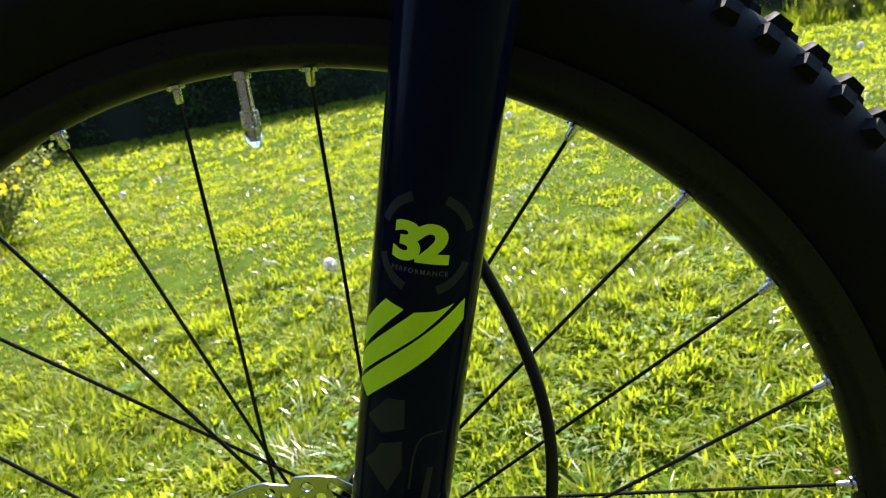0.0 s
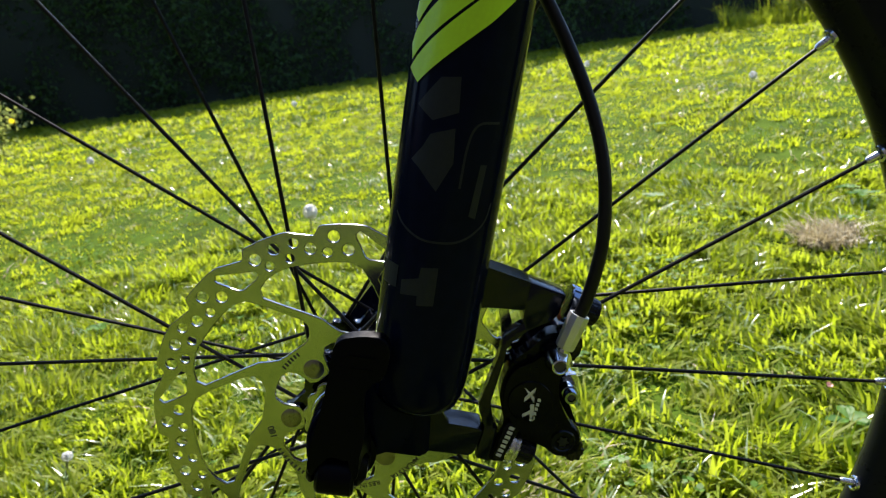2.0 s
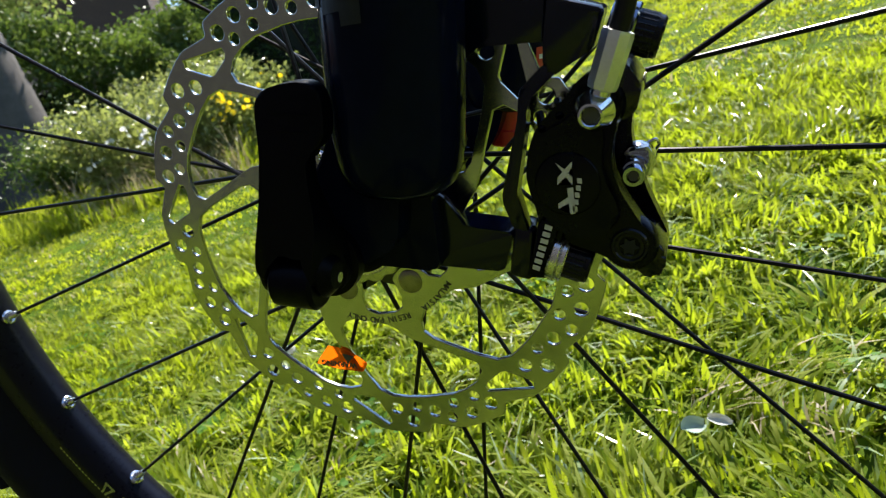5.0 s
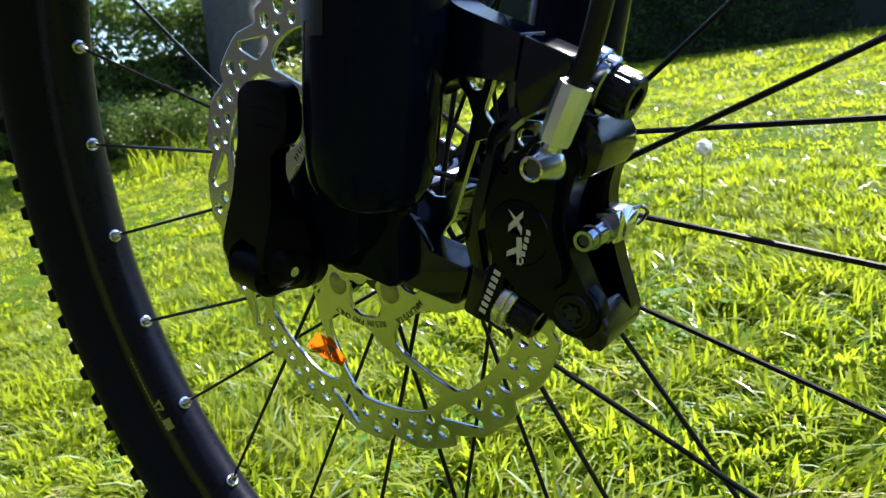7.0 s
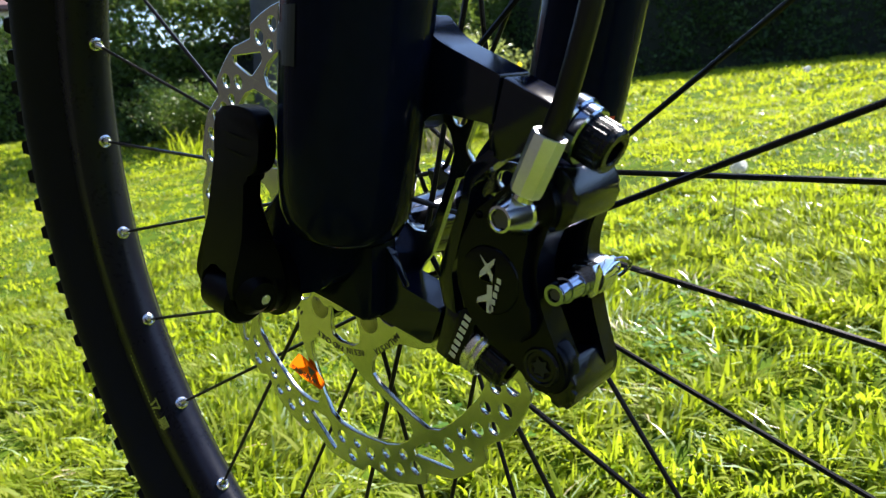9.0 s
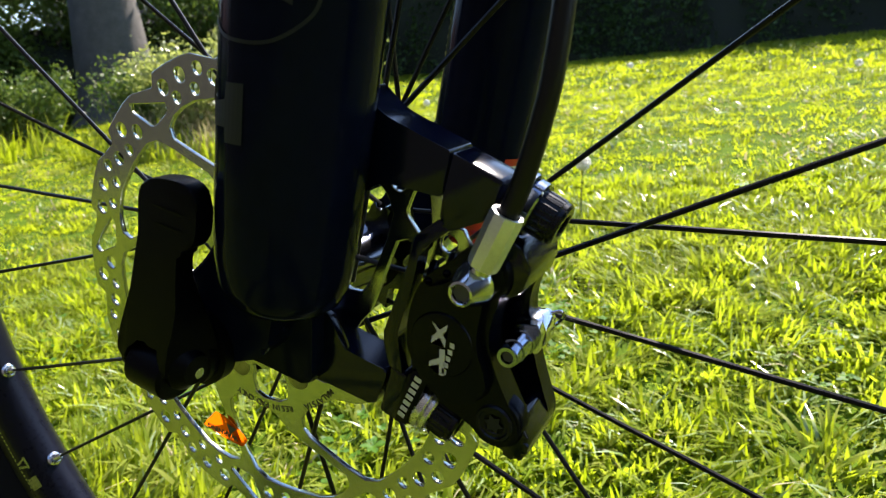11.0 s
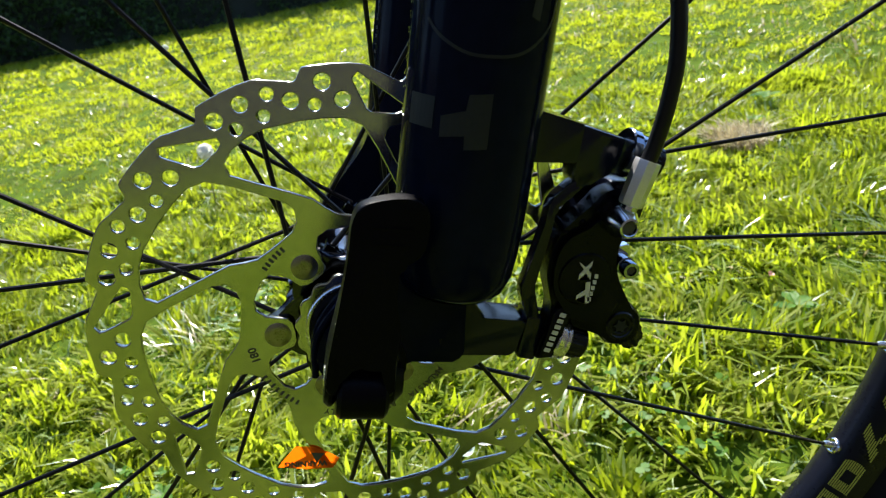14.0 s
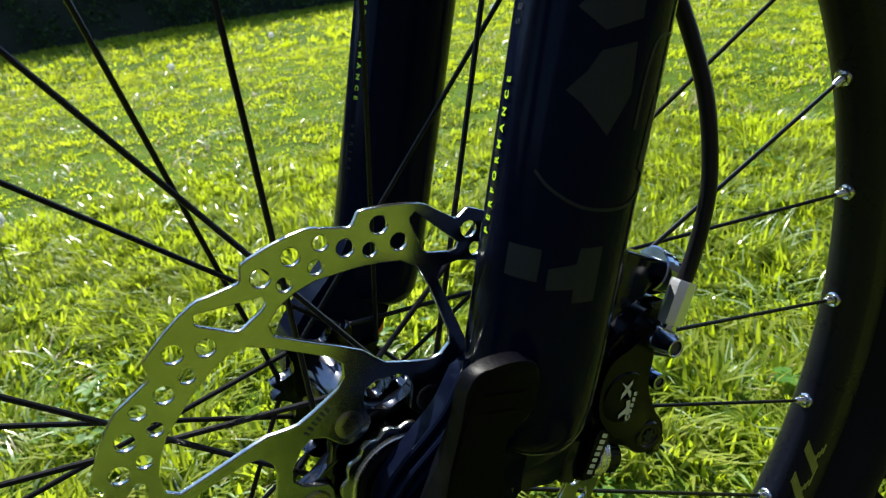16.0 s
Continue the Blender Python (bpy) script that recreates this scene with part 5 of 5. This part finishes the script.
tree("tree", -5.50, 4.05, 6.0, 2.2, 0.37, 9000, 51, "grey trunked garden tree with a leafy crown beyond the shrubs", 0.30)
tree("tree", -8.6, 6.9, 6.0, 2.0, 0.2, 12000, 55, "leafy garden tree beyond the shrubs", 0.24)
tree("tree", -5.2, 11.8, 7.0, 2.6, 0.16, 7000, 52, "tree standing behind the hedge", 0.34)
tree("tree", -14.5, 9.6, 7.5, 2.4, 0.25, 9000, 53, "leafy tree at the far end of the garden", 0.34)
tree("tree", 2.5, 13.0, 8.0, 3.2, 0.22, 8000, 54, "tall tree standing behind the hedge", 0.34)


def house(corner, along, depth, wall_h, roof_h, wall_mat, label, wall_label, porch=None):
    """A plain far house on its ground line: wall block with a pitched roof, and a low porch roof where it has one."""
    a = Vector((*corner, 0))
    u = Vector((*along, 0))
    out = Vector((-u.y, u.x, 0)).normalized()
    if out.dot(a) < 0:
        out = -out
    root = tagged(new("house"), label, "house")
    z0 = 0.0
    bm = bmesh.new()
    base = [a, a + u, a + u + out * depth, a + out * depth]
    lo = [bm.verts.new(p + Vector((0, 0, z0))) for p in base]
    hi = [bm.verts.new(p + Vector((0, 0, z0 + wall_h))) for p in base]
    for k in range(4):
        bm.faces.new((lo[k], lo[(k + 1) % 4], hi[(k + 1) % 4], hi[k]))
    bm.faces.new(hi)
    bmesh.ops.recalc_face_normals(bm, faces=bm.faces[:])
    part("wall", bm, wall_mat, root, wall_label, smooth=False)
    bm = bmesh.new()
    e, n = u.normalized() * 0.4, out * 0.5
    lo = [bm.verts.new(p + Vector((0, 0, wall_h + 0.004))) for p in (base[0] - e - n, base[1] + e - n, base[2] + e + n, base[3] - e + n)]
    up = [bm.verts.new(p + Vector((0, 0, wall_h + 0.12))) for p in (base[0] - e - n, base[1] + e - n, base[2] + e + n, base[3] - e + n)]
    r0, r1 = (bm.verts.new(p + out * depth / 2 + Vector((0, 0, wall_h + roof_h))) for p in (base[0] - e, base[1] + e))
    for k in range(4):
        bm.faces.new((lo[k], lo[(k + 1) % 4], up[(k + 1) % 4], up[k]))
    bm.faces.new(lo)
    bm.faces.new((up[0], up[1], r1, r0))
    bm.faces.new((up[2], up[3], r0, r1))
    bm.faces.new((up[1], up[2], r1))
    bm.faces.new((up[3], up[0], r0))
    bmesh.ops.recalc_face_normals(bm, faces=bm.faces[:])
    part("roof", bm, ROOF_TILE, root, "reddish brown tiled roof", smooth=False)
    if porch:
        bm = bmesh.new()
        q = [a + out * -1.6, a + u - out * 1.6, a + u - out * 0.01, a - out * 0.01]
        vs = [bm.verts.new(p + Vector((0, 0, z))) for z in (porch - 0.45, porch - 0.3) for p in q[:2]] + [bm.verts.new(p + Vector((0, 0, z))) for z in (porch - 0.15, porch) for p in q[2:]]
        for f in ((0, 1, 3, 2), (4, 5, 7, 6), (2, 3, 6, 7), (0, 1, 4, 5), (1, 4, 6, 3), (0, 5, 7, 2)):
            bm.faces.new([vs[i] for i in f])
        bmesh.ops.recalc_face_normals(bm, faces=bm.faces[:])
        part("porch_roof", bm, HOUSE_BROWN, root, "dark brown porch roof along the wall", smooth=False)
    return root


house((-22.4, 8.5), (-2.4, -13.0), 7.0, 3.60, 2.2, HOUSE_WHITE, "white rendered house with a reddish tiled roof beyond the hedge", "white rendered wall", porch=3.0)
house((-15.7, 18.2), (-6.0, -4.2), 7.0, 5.2, 2.4, HOUSE_BROWN, "dark brown clad house beyond the garden's shrubs", "dark brown clad wall")


def bush(x, y, height, spread, stems, seed, flowers, flower_mat, label, leaf_mat=None, band=(0.35, 0.75)):
    """A loose bush: thin arching stems, small leaves along them and flower heads at the tips."""
    g = np.random.default_rng(seed)
    z0 = float(lawn_height(x, y))
    root = tagged(new("bush"), label, "bush")
    root.location = (x, y, z0)
    st = bmesh.new()
    cens = []
    for k in range(stems):
        a = g.uniform(0, 2 * math.pi)
        r = spread * math.sqrt(g.random())
        b = np.array([0.35 * r * math.cos(a), 0.35 * r * math.sin(a), 0.0])
        h = height * g.uniform(0.55, 1.05)
        tip = np.array([r * math.cos(a) + g.normal(0, 0.06), r * math.sin(a) + g.normal(0, 0.06), h])
        mid = (b + tip) / 2 + np.array([0, 0, 0.12 * h])
        lp = smooth_path([b, mid, tip], 4)
        sweep(st, lp, [0.006 * (1 - 0.7 * i / (len(lp) - 1)) for i in range(len(lp))], 5, ends=False)
        n = int(220 * h / height)
        u = g.uniform(0.18, 1.02, n)
        idx = np.clip((u * (len(lp) - 1)).astype(int), 0, len(lp) - 2)
        base = np.array([lp[i] for i in idx])
        cens.append(base + g.normal(0, 0.04, (n, 3)))
    part("stem_tangle", st, STALK, root, "thin green stems")
    c = np.concatenate(cens)
    leaf_cloud("leaves", c, g.normal(0, 1, c.shape), 0.026, seed + 3, leaf_mat or BUSH, root, "small fresh green leaves")
    if flowers:
        pet = bmesh.new()
        cc = pet.verts.new((0, 0, 0))
        ring = [pet.verts.new((math.cos(q) * (1 if m % 2 else 0.85), math.sin(q) * (1 if m % 2 else 0.85), 0.35)) for m, q in enumerate(np.linspace(0, 2 * math.pi, 10, endpoint=False))]
        for m in range(10):
            pet.faces.new((cc, ring[m], ring[(m + 1) % 10]))
        me = bpy.data.meshes.new("flower")
        pet.to_mesh(me)
        pet.free()
        me.materials.append(flower_mat)
    for k in range(flowers):
        ax = Vector(g.normal(0, 1, 3) + np.array([0, -0.8, 0.6])).normalized()
        m = ax.to_track_quat("Z", "Y").to_matrix().to_4x4() @ Matrix.Diagonal((*[g.uniform(0.009, 0.016)] * 3, 1))
        q = c[g.integers(len(c))]
        m.translation = Vector((0.75 * q[0] + 1.0 * spread, q[1] * 0.5 - 0.75 * spread, height * g.uniform(*band)))
        ob = new("flower", me)
        ob.parent = root
        ob.matrix_local = m
    return root


bush(-2.28, 2.76, 0.50, 0.28, 60, 61, 46, PETAL_YELLOW, "loose green bush with small yellow flowers at the lawn's edge", band=(0.48, 0.82))
bush(-2.80, 2.62, 0.52, 0.42, 70, 62, 26, PETAL_WHITE, "loose pale green bush with whitish flower heads")
bush(-3.60, 2.95, 0.46, 0.40, 60, 68, 0, PETAL_YELLOW, "low dark green bush at the lawn's edge", SHRUB)
bush(-3.2, 3.7, 0.60, 0.5, 70, 63, 20, PETAL_YELLOW, "green bush with yellow flowers near the hedge")
bush(-4.9, 2.75, 0.5, 0.55, 60, 64, 0, PETAL_WHITE, "leafy dark green shrub at the lawn's edge", SHRUB)
bush(-4.3, 5.2, 0.42, 0.5, 60, 65, 6, PETAL_WHITE, "low leafy green shrub before the hedge", SHRUB)


def tall_zone(x, y, g):
    return np.hypot((x + 2.85) / 0.85, (y - 2.5) / 0.5) < 1


blades("tall_grass", 9000, (-4.0, -1.8), (1.6, 3.2), 0.13, 0.0055, 71, 4, keep=tall_zone, lean=0.6, label="tall unmown grass round the bushes", tuft=10, spread=0.05)
blades("tall_grass", 240, (-4.35, -3.75), (2.0, 2.5), 0.26, 0.010, 73, 5, keep=lambda x, y, g: np.hypot(x + 4.05, y - 2.25) < 0.26, lean=0.45, label="tuft of tall broad grass before the shrubs", tuft=9, spread=0.06)
blades("dry_grass", 1100, (-3.3, -1.9), (2.0, 2.7), 0.20, 0.004, 74, 4, mat=THATCH, keep=lambda x, y, g: np.hypot((x + 2.55) / 0.65, (y - 2.36) / 0.24) < 1, lean=0.5, label="tall dry grass stalks before the bush", tuft=8, spread=0.05)


bush(3.75, 6.7, 0.42, 0.45, 60, 66, 16, PETAL_WHITE, "loose green weeds with white flower heads before the hedge")
bush(4.6, 7.0, 0.48, 0.5, 60, 67, 8, PETAL_WHITE, "tall green weeds at the foot of the hedge")
blades("tall_grass", 5000, (2.9, 5.6), (6.0, 7.8), 0.22, 0.008, 72, 3, keep=lambda x, y, g: np.hypot((x - 4.2) / 1.3, (y - 6.9) / 0.8) < 1, lean=0.5, label="tall unmown grass before the hedge", tuft=10, spread=0.06)


def dandelion(x, y, h, r, seed):
    """A dandelion clock: thin hollow stalk, small core and a ball of fine fluff."""
    g = np.random.default_rng(seed)
    z0 = float(lawn_height(x, y))
    root = tagged(new("dandelion"), "white dandelion seed head on a thin stalk in the lawn", "flower", group="dandelions in the lawn")
    root.location = (x, y, z0)
    lx, ly = g.normal(0, 0.012, 2)
    bm = bmesh.new()
    sweep(bm, smooth_path([(0, 0, -0.01), (lx * 0.4, ly * 0.4, h * 0.5), (lx, ly, h)], 4), 0.0016, 6)
    part("stalk", bm, STALK, root)
    n = 260
    d = g.normal(0, 1, (n, 3))
    d /= np.linalg.norm(d, axis=1)[:, None]
    e = np.cross(d, g.normal(0, 1, (n, 3)))
    e /= np.linalg.norm(e, axis=1)[:, None]
    f = np.cross(d, e)
    c = np.array([lx, ly, h])
    q = c + d * r * g.uniform(0.85, 1.0, (n, 1))
    k = r * 0.26
    verts = np.stack([c + d * r * 0.2, q + e * k, q - e * k * 0.5 + f * k * 0.87, q - e * k * 0.5 - f * k * 0.87], 1).reshape(-1, 3)
    base = (np.arange(n) * 4)[:, None]
    tris = np.concatenate([base + np.array([1, 2, 3])])
    ob = strips("seed_head", verts, [], tris, PETAL_WHITE)
    ob.parent = root
    bm = bmesh.new()
    lathe(bm, c, (0, 0, 1), [(0, -r * 0.25), (r * 0.2, -r * 0.1), (r * 0.22, r * 0.1), (0, r * 0.25)], 8)
    part("core", bm, STALK, root)
    return root


for i, (x, y, h, r) in enumerate(((-0.296, 1.273, 0.120, 0.017), (-0.50, 0.50, 0.045, 0.007), (1.3, 2.6, 0.07, 0.016), (-1.7, 3.1, 0.08, 0.018), (0.3, 3.4, 0.08, 0.017), (0.95, 4.2, 0.08, 0.018), (2.2, 3.6, 0.08, 0.018), (-1.0, 4.6, 0.09, 0.02), (-2.6, 2.4, 0.07, 0.016))):
    dandelion(x, y, h, r, 80 + i)


def weed(x, y, s, seed):
    """A flat rosette of broad leaves."""
    g = np.random.default_rng(seed)
    root_z = float(lawn_height(x, y)) + 0.022
    bm = bmesh.new()
    mid = bm.verts.new((0, 0, 0))
    for k in range(7):
        a = 2 * math.pi * k / 7 + g.normal(0, 0.3)
        L, wd = s * g.uniform(0.7, 1.2), s * g.uniform(0.22, 0.32)
        d, e = Vector((math.cos(a), math.sin(a), 0)), Vector((-math.sin(a), math.cos(a), 0))
        rows = []
        for t, w in ((0.35, 0.7), (0.65, 1.0), (0.9, 0.55), (1.0, 0.1)):
            zc = s * (0.35 * t - 0.25 * t * t)
            rows.append([bm.verts.new(d * L * t + e * o * wd * w + Vector((0, 0, zc + abs(o) * s * 0.06))) for o in (-1, 0, 1)])
        for i in range(2):
            bm.faces.new((mid, rows[0][i], rows[0][i + 1]))
        for p, q in zip(rows, rows[1:]):
            for i in range(2):
                bm.faces.new((p[i], p[i + 1], q[i + 1], q[i]))
    ob = part("broadleaf_weed", bm, WEED, None)
    ob.location = (x, y, root_z)
    return tagged(ob, "rosette of broad green leaves among the grass", "weed", group="weeds in the lawn")


gw = np.random.default_rng(5)
for i in range(18):
    weed(gw.uniform(-1.3, 1.3), gw.uniform(0.25, 2.6), gw.uniform(0.016, 0.030), 200 + i)


def near_spot(cx, cy, r):
    def keep(x, y, g):
        return np.hypot(x - cx, y - cy) < r * (0.6 + 0.5 * g.random(len(x)))
    return keep


blades("dry_grass", 5200, (0.66, 0.81), (0.87, 1.02), 0.058, 0.0024, 91, 3, mat=THATCH, keep=near_spot(0.735, 0.945, 0.050), lean=1.5, label="round clump of pale dead grass in the lawn", tuft=10, spread=0.012)
blades("dry_grass", 260, (0.0, 0.26), (0.26, 0.46), 0.040, 0.0026, 92, 3, mat=THATCH, keep=near_spot(0.13, 0.36, 0.085), lean=2.4, label="pale dead grass lying below the wheel", tuft=7, spread=0.02)


def fallen_leaf(x, y, length, width, turn, mat, label):
    """A single curled leaf lying on the grass."""
    bm = bmesh.new()
    rows = []
    for i in range(7):
        u = i / 6
        w = width * 0.5 * math.sin(math.pi * (0.08 + 0.86 * u)) ** 0.7
        rows.append([bm.verts.new((length * (u - 0.5), w * v, 0.30 * width * v * v + 0.18 * length * (u - 0.5) ** 2)) for v in (-1, -0.5, 0, 0.5, 1)])
    for p, q in zip(rows, rows[1:]):
        for k in range(4):
            bm.faces.new((p[k], p[k + 1], q[k + 1], q[k]))
    ob = part("fallen_leaf", bm, mat, None)
    ob.matrix_world = pose(x, y, float(lawn_height(x, y)) + 0.026, 28, 12, turn)
    return tagged(ob, label, "leaf")


PALE_LEAF = leafy("pale_leaf", (0.22, 0.30, 0.24), (0.34, 0.42, 0.34), (0.2, 0.3, 0.15), 0.2, 0.5, 8)
fallen_leaf(0.054, 0.300, 0.021, 0.017, 30, PALE_LEAF, "rounded grey-green leaf curled on the grass")
fallen_leaf(0.076, 0.306, 0.020, 0.010, -15, leafy("bleached_leaf", (0.42, 0.43, 0.38), (0.52, 0.52, 0.46), (0.4, 0.42, 0.3), 0.2, 0.6, 8), "whitish narrow dead leaf on the grass")
fallen_leaf(0.470, 0.455, 0.010, 0.008, 40, leafy("pink_petal", (0.65, 0.30, 0.28), (0.75, 0.42, 0.38), (0.7, 0.35, 0.3), 0.3, 0.6, 8), "small pink fallen petal in the grass")
